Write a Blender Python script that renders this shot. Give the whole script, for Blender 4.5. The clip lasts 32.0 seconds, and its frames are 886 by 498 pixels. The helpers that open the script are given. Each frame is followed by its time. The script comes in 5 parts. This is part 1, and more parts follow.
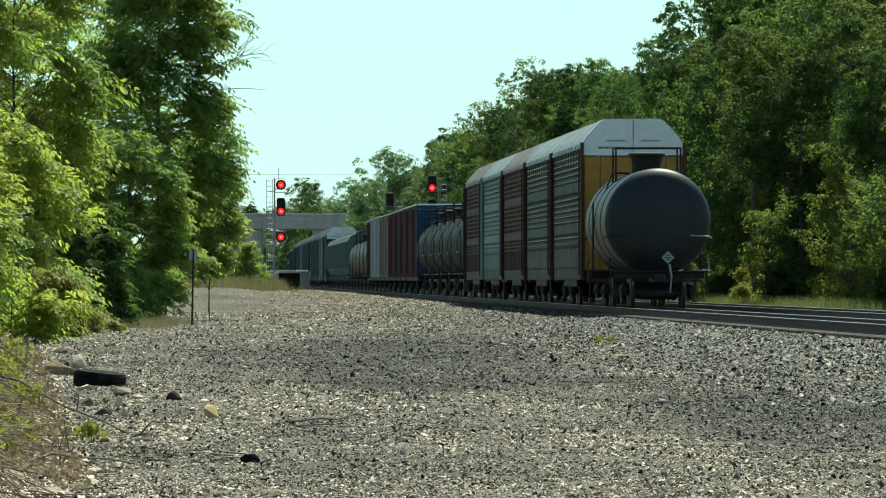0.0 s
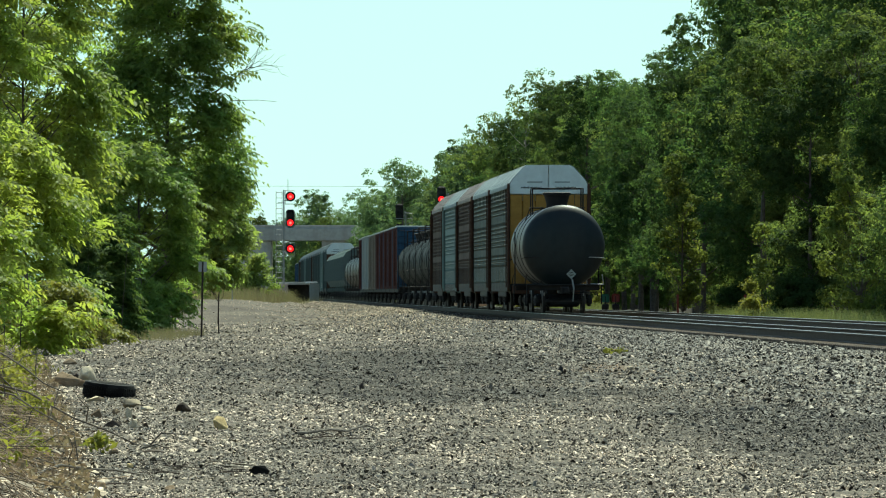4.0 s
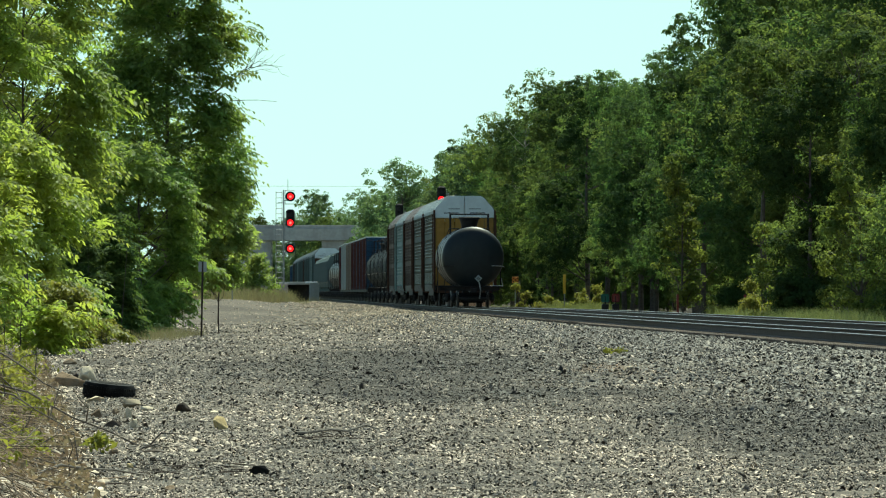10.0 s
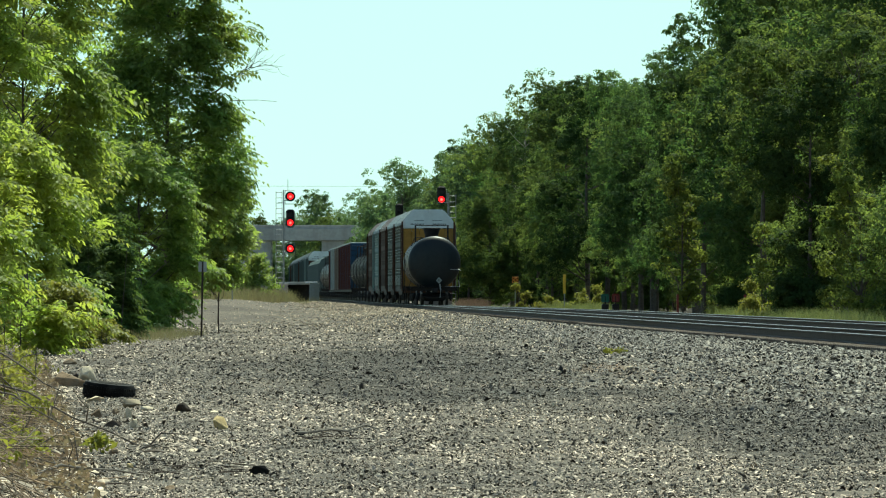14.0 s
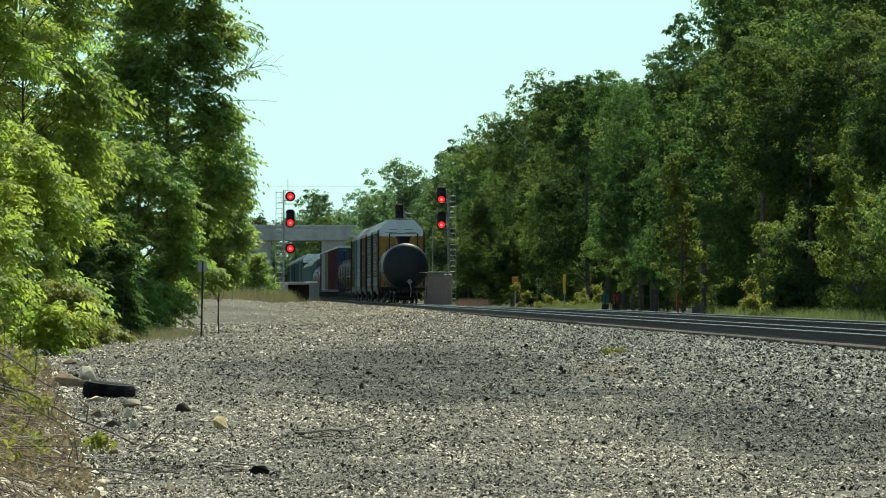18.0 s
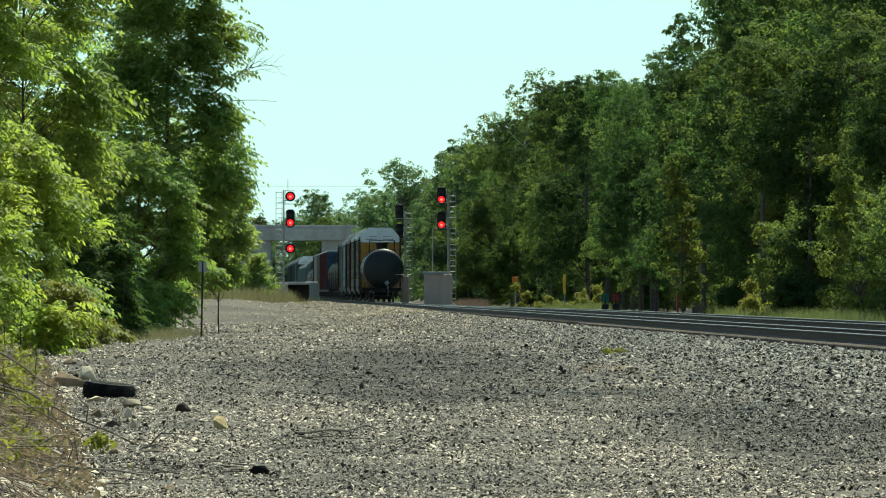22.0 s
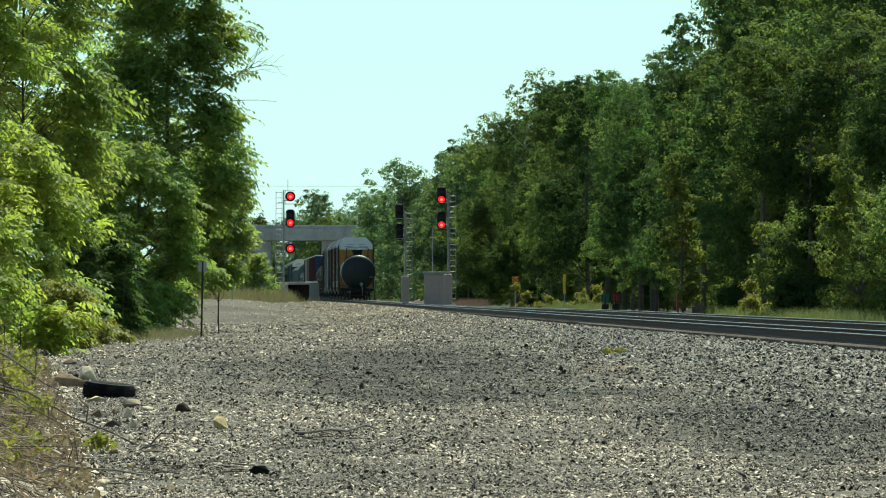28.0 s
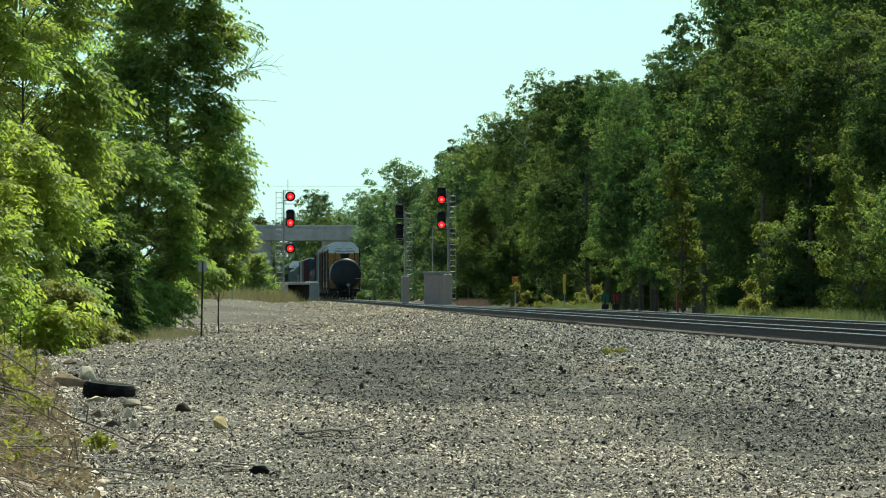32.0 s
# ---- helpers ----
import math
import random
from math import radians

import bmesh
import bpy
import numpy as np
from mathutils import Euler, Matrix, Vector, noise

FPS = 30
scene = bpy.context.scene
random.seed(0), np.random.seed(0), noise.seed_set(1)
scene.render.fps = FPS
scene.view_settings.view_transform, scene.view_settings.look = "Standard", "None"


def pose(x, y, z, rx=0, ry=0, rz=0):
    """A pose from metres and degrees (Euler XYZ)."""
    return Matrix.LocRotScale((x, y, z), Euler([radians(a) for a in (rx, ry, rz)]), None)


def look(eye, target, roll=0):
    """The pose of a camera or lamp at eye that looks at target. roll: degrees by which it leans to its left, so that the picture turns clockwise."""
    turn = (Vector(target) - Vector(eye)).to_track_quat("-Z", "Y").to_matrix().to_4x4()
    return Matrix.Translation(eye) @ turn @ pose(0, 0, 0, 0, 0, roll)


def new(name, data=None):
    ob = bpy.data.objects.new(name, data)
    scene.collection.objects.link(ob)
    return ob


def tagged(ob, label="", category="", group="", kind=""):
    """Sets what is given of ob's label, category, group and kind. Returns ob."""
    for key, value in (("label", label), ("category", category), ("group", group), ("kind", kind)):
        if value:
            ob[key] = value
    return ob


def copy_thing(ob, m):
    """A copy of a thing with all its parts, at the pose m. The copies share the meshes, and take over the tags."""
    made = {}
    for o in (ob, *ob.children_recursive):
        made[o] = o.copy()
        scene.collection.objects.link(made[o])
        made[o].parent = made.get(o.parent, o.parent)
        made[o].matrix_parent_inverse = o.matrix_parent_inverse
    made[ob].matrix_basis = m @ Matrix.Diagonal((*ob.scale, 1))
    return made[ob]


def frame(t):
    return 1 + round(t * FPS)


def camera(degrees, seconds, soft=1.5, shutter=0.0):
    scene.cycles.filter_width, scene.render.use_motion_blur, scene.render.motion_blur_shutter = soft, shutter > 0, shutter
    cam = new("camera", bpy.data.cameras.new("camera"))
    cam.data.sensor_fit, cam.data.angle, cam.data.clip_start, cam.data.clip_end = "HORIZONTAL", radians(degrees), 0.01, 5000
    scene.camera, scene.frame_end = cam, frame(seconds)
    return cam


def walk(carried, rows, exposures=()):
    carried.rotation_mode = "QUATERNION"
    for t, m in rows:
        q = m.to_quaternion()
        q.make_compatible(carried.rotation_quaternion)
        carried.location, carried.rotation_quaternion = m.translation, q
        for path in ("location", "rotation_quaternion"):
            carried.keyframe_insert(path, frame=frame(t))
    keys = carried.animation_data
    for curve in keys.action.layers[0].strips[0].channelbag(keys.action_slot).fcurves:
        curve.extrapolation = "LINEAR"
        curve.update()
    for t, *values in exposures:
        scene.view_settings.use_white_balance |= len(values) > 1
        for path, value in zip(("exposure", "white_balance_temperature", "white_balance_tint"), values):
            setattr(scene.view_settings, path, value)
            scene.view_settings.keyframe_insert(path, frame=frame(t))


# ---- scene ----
# The camera, a long lens on a tripod on the gravel lot; it settles in the first seconds.
cam = camera(4.853, 32.0, soft=1.1)
EYE = (0.0, 0.0, 1.33)
walk(cam, [(t, pose(*EYE, 90.2323 + up, 0, left)) for t, left, up in (
    (0.0, -0.0511, -0.0635), (0.5, -0.0077, -0.0403), (1.0, 0.0294, -0.0232), (1.5, 0.0279, 0.0037), (2.0, 0.0043, 0.0012), (2.5, -0.0077, 0.0037), (3.0, 0.0009, 0.0022), (3.5, 0.0006, 0.0009),
    (5.5, 0.0, 0.0), (32.0, 0.0, 0.0))],
     [(0.0, 0.6, 6500, -15), (32.0, 0.6, 6500, -15)])

# ---- light ----
SUN_AZ, SUN_EL = radians(15), radians(57)
world = bpy.data.worlds.new("sky")
scene.world = world
world.use_nodes = True
wn = world.node_tree
sky = wn.nodes.new("ShaderNodeTexSky")
sky.sky_type, sky.sun_disc = "NISHITA", False
sky.sun_elevation, sky.sun_rotation = SUN_EL, SUN_AZ
sky.air_density, sky.dust_density, sky.ozone_density = 1.0, 0.6, 1.5
wn.links.new(sky.outputs[0], wn.nodes["Background"].inputs[0])
wn.nodes["Background"].inputs[1].default_value = 0.095
sun = new("sun", bpy.data.lights.new("sun", "SUN"))
sun.data.energy, sun.data.angle, sun.data.color = 5.0, radians(0.55), (1.0, 0.94, 0.84)
sun.matrix_world = look((0, 0, 60), (-60 * math.sin(SUN_AZ) / math.tan(SUN_EL), -60 * math.cos(SUN_AZ) / math.tan(SUN_EL), 0))


# ---- materials ----
def mat(name, base, rough=0.7, metal=0.0, vary=0.25, scale=4.0, stain=None, stain_scale=0.6, stain_amount=0.5, bump=0.2,
        bump_scale=40.0, random_value=0.0, island=0.0, spec=0.5, streak=False, patch=None, edge=(0.45, 0.7), spots=()):
    """A surface with grain, larger stains and fine relief, all in metres."""
    m = bpy.data.materials.new(name)
    m.use_nodes = True
    nt = m.node_tree
    nd, ln = nt.nodes, nt.links
    p = nd["Principled BSDF"]
    p.inputs["Roughness"].default_value, p.inputs["Metallic"].default_value = rough, metal
    p.inputs["Specular IOR Level"].default_value = spec
    tc = nd.new("ShaderNodeTexCoord")
    src = tc.outputs["Object"]
    if streak or patch:
        mp = nd.new("ShaderNodeMapping")
        mp.inputs["Scale"].default_value = patch or (1, 1, 0.12)
        ln.new(src, mp.inputs[0])
        src_s = mp.outputs[0]
    else:
        src_s = src

    def tex(sc, vec, detail=5):
        n = nd.new("ShaderNodeTexNoise")
        n.inputs["Scale"].default_value, n.inputs["Detail"].default_value = sc, detail
        ln.new(vec, n.inputs["Vector"])
        return n

    def mix(fac, a, b, kind="MIX"):
        n = nd.new("ShaderNodeMix")
        n.data_type, n.blend_type = "RGBA", kind
        for sock, v in ((n.inputs["Factor"], fac), (n.inputs["A"], a), (n.inputs["B"], b)):
            if hasattr(v, "is_linked"):
                ln.new(v, sock)
            elif sock.type == "RGBA":
                sock.default_value = (*v, 1)
            else:
                sock.default_value = v
        return n.outputs["Result"]

    def ramp(fac, lo, hi):
        n = nd.new("ShaderNodeMapRange")
        n.inputs[1].default_value, n.inputs[2].default_value = lo, hi
        ln.new(fac, n.inputs[0])
        return n.outputs[0]

    n1 = tex(scale, src)
    col = mix(ramp(n1.outputs["Fac"], 0.3, 0.7), [c * (1 - vary) for c in base], [min(1, c * (1 + vary)) for c in base])
    if stain:
        n2 = tex(stain_scale, src_s, 8)
        f = nd.new("ShaderNodeMath")
        f.operation = "MULTIPLY"
        ln.new(ramp(n2.outputs["Fac"], *edge), f.inputs[0])
        f.inputs[1].default_value = stain_amount
        col = mix(f.outputs[0], col, stain)
    for x, y, rx, ry, amount, colour in spots:
        near = nd.new("ShaderNodeMapping")
        near.inputs["Scale"].default_value, near.inputs["Location"].default_value = (1 / rx, 1 / ry, 0), (-x / rx, -y / ry, 0)
        ln.new(src, near.inputs[0])
        rag = nd.new("ShaderNodeMapping")
        rag.inputs["Scale"].default_value = (0.9, 0.07, 1)
        ln.new(src, rag.inputs[0])
        shift = nd.new("ShaderNodeVectorMath")
        shift.operation, shift.inputs[1].default_value = "MULTIPLY_ADD", (1.5, 1.5, 0)
        ln.new(tex(1.0, rag.outputs[0], 6).outputs["Color"], shift.inputs[0])
        shift.inputs[2].default_value = (-0.75, -0.75, 0)
        total = nd.new("ShaderNodeVectorMath")
        total.operation = "ADD"
        ln.new(near.outputs[0], total.inputs[0])
        ln.new(shift.outputs[0], total.inputs[1])
        far = nd.new("ShaderNodeVectorMath")
        far.operation = "LENGTH"
        ln.new(total.outputs[0], far.inputs[0])
        fade = nd.new("ShaderNodeMapRange")
        fade.inputs[1].default_value, fade.inputs[2].default_value = 0.5, 1.15
        fade.inputs[3].default_value, fade.inputs[4].default_value = amount, 0.0
        ln.new(far.outputs["Value"], fade.inputs[0])
        col = mix(fade.outputs[0], col, colour)
    for node, amount, out in (("ShaderNodeObjectInfo", random_value, "Random"), ("ShaderNodeNewGeometry", island, "Random Per Island")):
        if amount:
            g = nd.new(node)
            hs = nd.new("ShaderNodeMapRange")
            hs.inputs[3].default_value, hs.inputs[4].default_value = 1 - amount, 1 + amount
            if island:
                pw = nd.new("ShaderNodeMath")
                pw.operation, pw.inputs[1].default_value = "POWER", 2.2
                ln.new(g.outputs[out], pw.inputs[0])
                ln.new(pw.outputs[0], hs.inputs[0])
                hs.inputs[4].default_value = 1 + 2.7 * amount
            else:
                ln.new(g.outputs[out], hs.inputs[0])
            v = nd.new("ShaderNodeHueSaturation")
            ln.new(hs.outputs[0], v.inputs["Value"])
            ln.new(col, v.inputs["Color"])
            col = v.outputs[0]
    ln.new(col, p.inputs["Base Color"])
    if bump:
        b = nd.new("ShaderNodeBump")
        b.inputs["Strength"].default_value, b.inputs["Distance"].default_value = bump, 0.02
        ln.new(tex(bump_scale, src, 4).outputs["Fac"], b.inputs["Height"])
        ln.new(b.outputs[0], p.inputs["Normal"])
    return m


def leaf_mat(name, base, back, shine=0.55, each=(0.9, 1.1), thin=0.42, gloss=0.25):
    """Leaf surface: gloss on top, light passing through, each leaf of its own tone."""
    m = bpy.data.materials.new(name)
    m.use_nodes = True
    nt = m.node_tree
    nd, ln = nt.nodes, nt.links
    p, out = nd["Principled BSDF"], nd["Material Output"]
    p.inputs["Roughness"].default_value, p.inputs["Specular IOR Level"].default_value = shine, gloss
    g = nd.new("ShaderNodeNewGeometry")
    oi = nd.new("ShaderNodeObjectInfo")
    tc = nd.new("ShaderNodeTexCoord")
    nz = nd.new("ShaderNodeTexNoise")
    nz.inputs["Scale"].default_value, nz.inputs["Detail"].default_value = 0.45, 3
    ln.new(tc.outputs["Object"], nz.inputs["Vector"])
    tr = nd.new("ShaderNodeBsdfTranslucent")
    ms = nd.new("ShaderNodeMixShader")
    ms.inputs[0].default_value = thin
    val = nd.new("ShaderNodeMapRange")
    val.inputs[3].default_value, val.inputs[4].default_value = 0.78, 1.22
    ln.new(g.outputs["Random Per Island"], val.inputs[0])
    hue = nd.new("ShaderNodeMapRange")
    hue.inputs[1].default_value, hue.inputs[2].default_value = 0.3, 0.7
    hue.inputs[3].default_value, hue.inputs[4].default_value = 0.475, 0.52
    ln.new(nz.outputs["Fac"], hue.inputs[0])
    obv = nd.new("ShaderNodeMapRange")
    obv.inputs[3].default_value, obv.inputs[4].default_value = each
    ln.new(oi.outputs["Random"], obv.inputs[0])
    for colour, target in ((base, p.inputs["Base Color"]), (back, tr.inputs["Color"])):
        h = nd.new("ShaderNodeHueSaturation")
        h.inputs["Color"].default_value = (*colour, 1)
        ln.new(hue.outputs[0], h.inputs["Hue"])
        ln.new(val.outputs[0], h.inputs["Value"])
        h2 = nd.new("ShaderNodeHueSaturation")
        ln.new(h.outputs[0], h2.inputs["Color"])
        ln.new(obv.outputs[0], h2.inputs["Value"])
        ln.new(h2.outputs[0], target)
    ln.new(p.outputs[0], ms.inputs[1])
    ln.new(tr.outputs[0], ms.inputs[2])
    ln.new(ms.outputs[0], out.inputs["Surface"])
    return m


def glow(name, colour, strength):
    m = bpy.data.materials.new(name)
    m.use_nodes = True
    p = m.node_tree.nodes["Principled BSDF"]
    p.inputs["Base Color"].default_value = (*colour, 1)
    p.inputs["Emission Color"].default_value = (*colour, 1)
    p.inputs["Emission Strength"].default_value = strength
    return m


OILY, EARTH, DAMP = (0.040, 0.035, 0.030), (0.13, 0.088, 0.058), (0.07, 0.062, 0.054)
SPOTS = ((-0.7, 195, 3.6, 66, 0.85, OILY), (0.9, 136, 2.9, 10, 0.8, OILY), (4.2, 108, 2.6, 28, 0.85, OILY), (3.0, 176, 0.9, 16, 0.6, EARTH), (-1.0, 88, 0.9, 4, 0.5, DAMP), (-4.4, 170, 1.6, 26, 0.4, DAMP), (4.4, 150, 1.0, 16, 0.5, DAMP), (0.2, 72, 1.0, 3, 0.4, DAMP))
GRAVEL = mat("gravel", (0.13, 0.109, 0.088), 0.95, vary=0.75, scale=22, stain=(0.06, 0.053, 0.046), stain_scale=1.0, stain_amount=0.6, edge=(0.46, 0.6), bump=1.0, bump_scale=40, patch=(0.28, 0.05, 1), spec=0.1, spots=SPOTS)
STONE = mat("stone", (0.24, 0.196, 0.155), 0.75, vary=0.3, scale=14, bump=0.4, island=0.75, stain=(0.13, 0.112, 0.094), stain_scale=1.0, stain_amount=0.7, edge=(0.44, 0.58), patch=(0.28, 0.05, 1), spec=0.2, spots=SPOTS)
# far shoulder stone, lightened in colour to imitate sun scattered off it
PALESTONE = mat("pale_stone", (0.27, 0.215, 0.155), 0.75, vary=0.3, scale=14, bump=0.4, island=0.7, stain=(0.15, 0.12, 0.09), stain_scale=1.0, stain_amount=0.6, edge=(0.44, 0.6), patch=(0.28, 0.03, 1), spec=0.2)
BANKSTONE = mat("bank_stone", (0.27, 0.222, 0.17), 0.8, vary=0.3, scale=14, bump=0.4, island=0.9, spec=0.15)
DARKSTONE = mat("dark_stone", (0.072, 0.060, 0.049), 0.7, vary=0.3, scale=14, bump=0.4, island=0.8, stain=(0.10, 0.078, 0.057), stain_scale=1.0, stain_amount=0.6, edge=(0.46, 0.6), patch=(0.3, 0.05, 1), spec=0.25, spots=SPOTS)
BALLAST = mat("ballast", (0.042, 0.0355, 0.030), 0.6, vary=0.25, scale=12, bump=0.3, island=0.8, stain=(0.082, 0.069, 0.054), stain_scale=1.0, stain_amount=0.6, edge=(0.48, 0.6), patch=(0.3, 0.03, 1), spec=0.3)
BED = mat("ballast_bed", (0.085, 0.073, 0.058), 0.95, vary=0.6, scale=24, bump=0.9, bump_scale=24, spec=0.1)
ROCK = mat("rock", (0.25, 0.172, 0.105), 0.85, vary=0.25, scale=9, stain=(0.2, 0.17, 0.13), stain_scale=6, bump=0.5, bump_scale=30, random_value=0.3, spec=0.15)
PALEROCK = mat("pale_rock", (0.62, 0.51, 0.36), 0.85, vary=0.2, scale=9, stain=(0.3, 0.26, 0.2), stain_scale=7, bump=0.5, bump_scale=30, random_value=0.2, spec=0.15)
TANROCK = mat("tan_rock", (0.36, 0.29, 0.2), 0.85, vary=0.25, scale=9, stain=(0.2, 0.16, 0.11), stain_scale=6, bump=0.5, bump_scale=30, spec=0.15)
DARKROCK = mat("dark_rock", (0.055, 0.040, 0.030), 0.85, vary=0.3, scale=9, stain=(0.12, 0.095, 0.07), stain_scale=6, bump=0.5, bump_scale=30, random_value=0.2, spec=0.15)
YELLOWROCK = mat("yellow_rock", (0.50, 0.37, 0.18), 0.85, vary=0.2, scale=9, stain=(0.3, 0.22, 0.1), stain_scale=7, bump=0.5, bump_scale=30, spec=0.15)
RAIL = mat("rail_steel", (0.045, 0.032, 0.025), 0.75, 0.3, stain=(0.05, 0.035, 0.03), stain_scale=3, bump=0.2, spec=0.15)
RAILHEAD = mat("rail_head", (0.16, 0.155, 0.15), 0.42, 0.6, vary=0.15, bump=0.05)
TIE = mat("tie_wood", (0.12, 0.094, 0.075), 0.9, vary=0.35, scale=7, stain=(0.19, 0.15, 0.115), stain_scale=4, bump=0.6, random_value=0.3, spec=0.15)
TANK = mat("tank_black", (0.008, 0.0145, 0.0165), 0.48, spec=0.28, stain=(0.03, 0.029, 0.027), stain_scale=0.8, stain_amount=0.5, bump=0.05, streak=True)
TANK2 = mat("tank_grey", (0.022, 0.025, 0.024), 0.65, stain=(0.035, 0.045, 0.04), stain_scale=0.7, stain_amount=0.8, bump=0.05, streak=True, spec=0.06)
BLACK = mat("black_iron", (0.013, 0.012, 0.012), 0.7, spec=0.3, stain=(0.03, 0.024, 0.02), stain_scale=2, bump=0.15)
WHEEL = mat("wheel_steel", (0.03, 0.024, 0.02), 0.6, 0.2, stain=(0.05, 0.04, 0.03), stain_scale=5)
SHINY = mat("worn_tread", (0.5, 0.5, 0.5), 0.3, 0.9, vary=0.1, bump=0.05)
WHITEP = mat("white_paint", (0.70, 0.75, 0.74), 0.5, vary=0.06, stain=(0.35, 0.32, 0.28), stain_scale=0.9, stain_amount=0.35, bump=0.05, streak=True, spec=0.04)
ROOFM = mat("galvanised_roof", (0.27, 0.33, 0.33), 0.6, 0.1, vary=0.12, stain=(0.25, 0.2, 0.16), stain_scale=0.5, stain_amount=0.5, bump=0.1, random_value=0.12)
YELLOWP = mat("mustard_paint", (0.34, 0.19, 0.05), 0.6, vary=0.15, stain=(0.16, 0.10, 0.05), stain_scale=0.8, stain_amount=0.6, bump=0.05, streak=True, spec=0.04)
BROWNP = mat("rust_brown", (0.075, 0.044, 0.031), 0.7, vary=0.25, stain=(0.09, 0.045, 0.03), stain_scale=1.2, bump=0.15, streak=True, spec=0.04)
GREYPANEL = mat("galvanised_panel", (0.155, 0.18, 0.155), 0.75, 0.0, vary=0.15, stain=(0.07, 0.055, 0.045), stain_scale=0.7, stain_amount=0.7, bump=0.1, random_value=0.15, streak=True, spec=0.04)
PALEPANEL = mat("pale_panel", (0.25, 0.34, 0.32), 0.7, 0.0, vary=0.12, stain=(0.12, 0.12, 0.11), stain_scale=0.9, stain_amount=0.5, bump=0.1, streak=True, spec=0.04)
BROWNGREY = mat("rusted_panel", (0.145, 0.118, 0.098), 0.8, 0.0, vary=0.2, stain=(0.13, 0.115, 0.10), stain_scale=0.6, stain_amount=0.6, bump=0.1, random_value=0.15, streak=True, spec=0.04)
# pale colour that stands in for light at the rack slots
SLOT_LIGHT = mat("slot_light_paint", (0.5, 0.54, 0.48), 0.45, 0.2, vary=0.15, stain=(0.3, 0.28, 0.24), stain_scale=2.0, stain_amount=0.6, bump=0.05)
MAROON = mat("maroon_paint", (0.062, 0.021, 0.019), 0.8, vary=0.2, stain=(0.07, 0.04, 0.03), stain_scale=0.8, bump=0.1, streak=True, spec=0.04)
BLUEP = mat("blue_paint", (0.035, 0.075, 0.13), 0.55, vary=0.2, stain=(0.05, 0.06, 0.08), stain_scale=0.8, bump=0.1, streak=True, spec=0.04)
TANP = mat("tan_paint", (0.15, 0.135, 0.11), 0.6, vary=0.2, stain=(0.2, 0.13, 0.09), stain_scale=0.8, bump=0.1, streak=True, spec=0.04)
HOPPER = mat("hopper_grey", (0.28, 0.31, 0.30), 0.6, vary=0.12, stain=(0.17, 0.15, 0.12), stain_scale=0.6, bump=0.1, streak=True, spec=0.04)
HOPPERG = mat("hopper_green", (0.10, 0.135, 0.13), 0.7, vary=0.15, stain=(0.2, 0.2, 0.18), stain_scale=0.6, stain_amount=0.4, bump=0.1, streak=True, spec=0.04)
CONCRETE = mat("concrete", (0.40, 0.39, 0.36), 0.85, vary=0.12, scale=2, stain=(0.25, 0.23, 0.2), stain_scale=0.5, stain_amount=0.6, bump=0.2, streak=True, spec=0.15)
DARK = mat("dark_void", (0.03, 0.03, 0.03), 0.9, bump=0)
STEEL = mat("galvanised_steel", (0.27, 0.275, 0.27), 0.6, 0.25, vary=0.1, bump=0.05)
CABINET = mat("cabinet_metal", (0.38, 0.31, 0.275), 0.5, 0.2, vary=0.08, stain=(0.3, 0.24, 0.2), stain_scale=0.8, bump=0.03, streak=True)
BARK = mat("bark", (0.075, 0.06, 0.046), 0.9, vary=0.35, scale=6, stain=(0.13, 0.115, 0.095), stain_scale=3, bump=0.8, bump_scale=14)
SNAG = mat("dead_wood", (0.19, 0.17, 0.145), 0.9, vary=0.25, scale=6, bump=0.5)
TWIG = mat("dry_twig", (0.17, 0.122, 0.082), 0.9, vary=0.3, scale=8, bump=0.3, island=0.5)
STEM = mat("dark_stem", (0.095, 0.073, 0.054), 0.85, vary=0.3, scale=8, bump=0.3)
RUBBER = mat("tyre_rubber", (0.009, 0.0085, 0.008), 0.8, spec=0.08, stain=(0.08, 0.075, 0.065), stain_scale=5, stain_amount=0.3)
LEAF_N = leaf_mat("leaf_bright", (0.175, 0.22, 0.05), (0.45, 0.54, 0.085), thin=0.48, gloss=0.18)
LEAF_W = leaf_mat("leaf_weed", (0.16, 0.165, 0.035), (0.34, 0.35, 0.055))
LEAF_L = leaf_mat("leaf_mid", (0.125, 0.18, 0.05), (0.37, 0.50, 0.09), thin=0.46, gloss=0.18)
LEAF_M = leaf_mat("leaf_light", (0.16, 0.22, 0.065), (0.48, 0.60, 0.12), thin=0.45)
LEAF_B = leaf_mat("leaf_yellow", (0.098, 0.13, 0.035), (0.25, 0.305, 0.052), each=(0.9, 1.1), thin=0.45, gloss=0.05)
LEAF_R = leaf_mat("leaf_wood", (0.047, 0.084, 0.032), (0.155, 0.25, 0.058), 0.7, each=(0.6, 1.4), thin=0.4, gloss=0.05)
LEAF_O = leaf_mat("leaf_olive", (0.074, 0.110, 0.038), (0.235, 0.31, 0.065), 0.7, each=(0.6, 1.4), thin=0.4, gloss=0.05)
LEAF_Y = leaf_mat("leaf_young", (0.047, 0.080, 0.027), (0.15, 0.225, 0.045), 0.7, each=(0.6, 1.35), thin=0.36, gloss=0.05)
# far leaves, with the grey-blue of distant haze mixed into their colour
LEAF_F = leaf_mat("leaf_far_haze", (0.078, 0.122, 0.062), (0.205, 0.295, 0.10), 0.7, each=(0.65, 1.4), thin=0.4, gloss=0.05)
LEAF_D = leaf_mat("dead_leaf", (0.26, 0.20, 0.12), (0.2, 0.15, 0.09), 0.8)
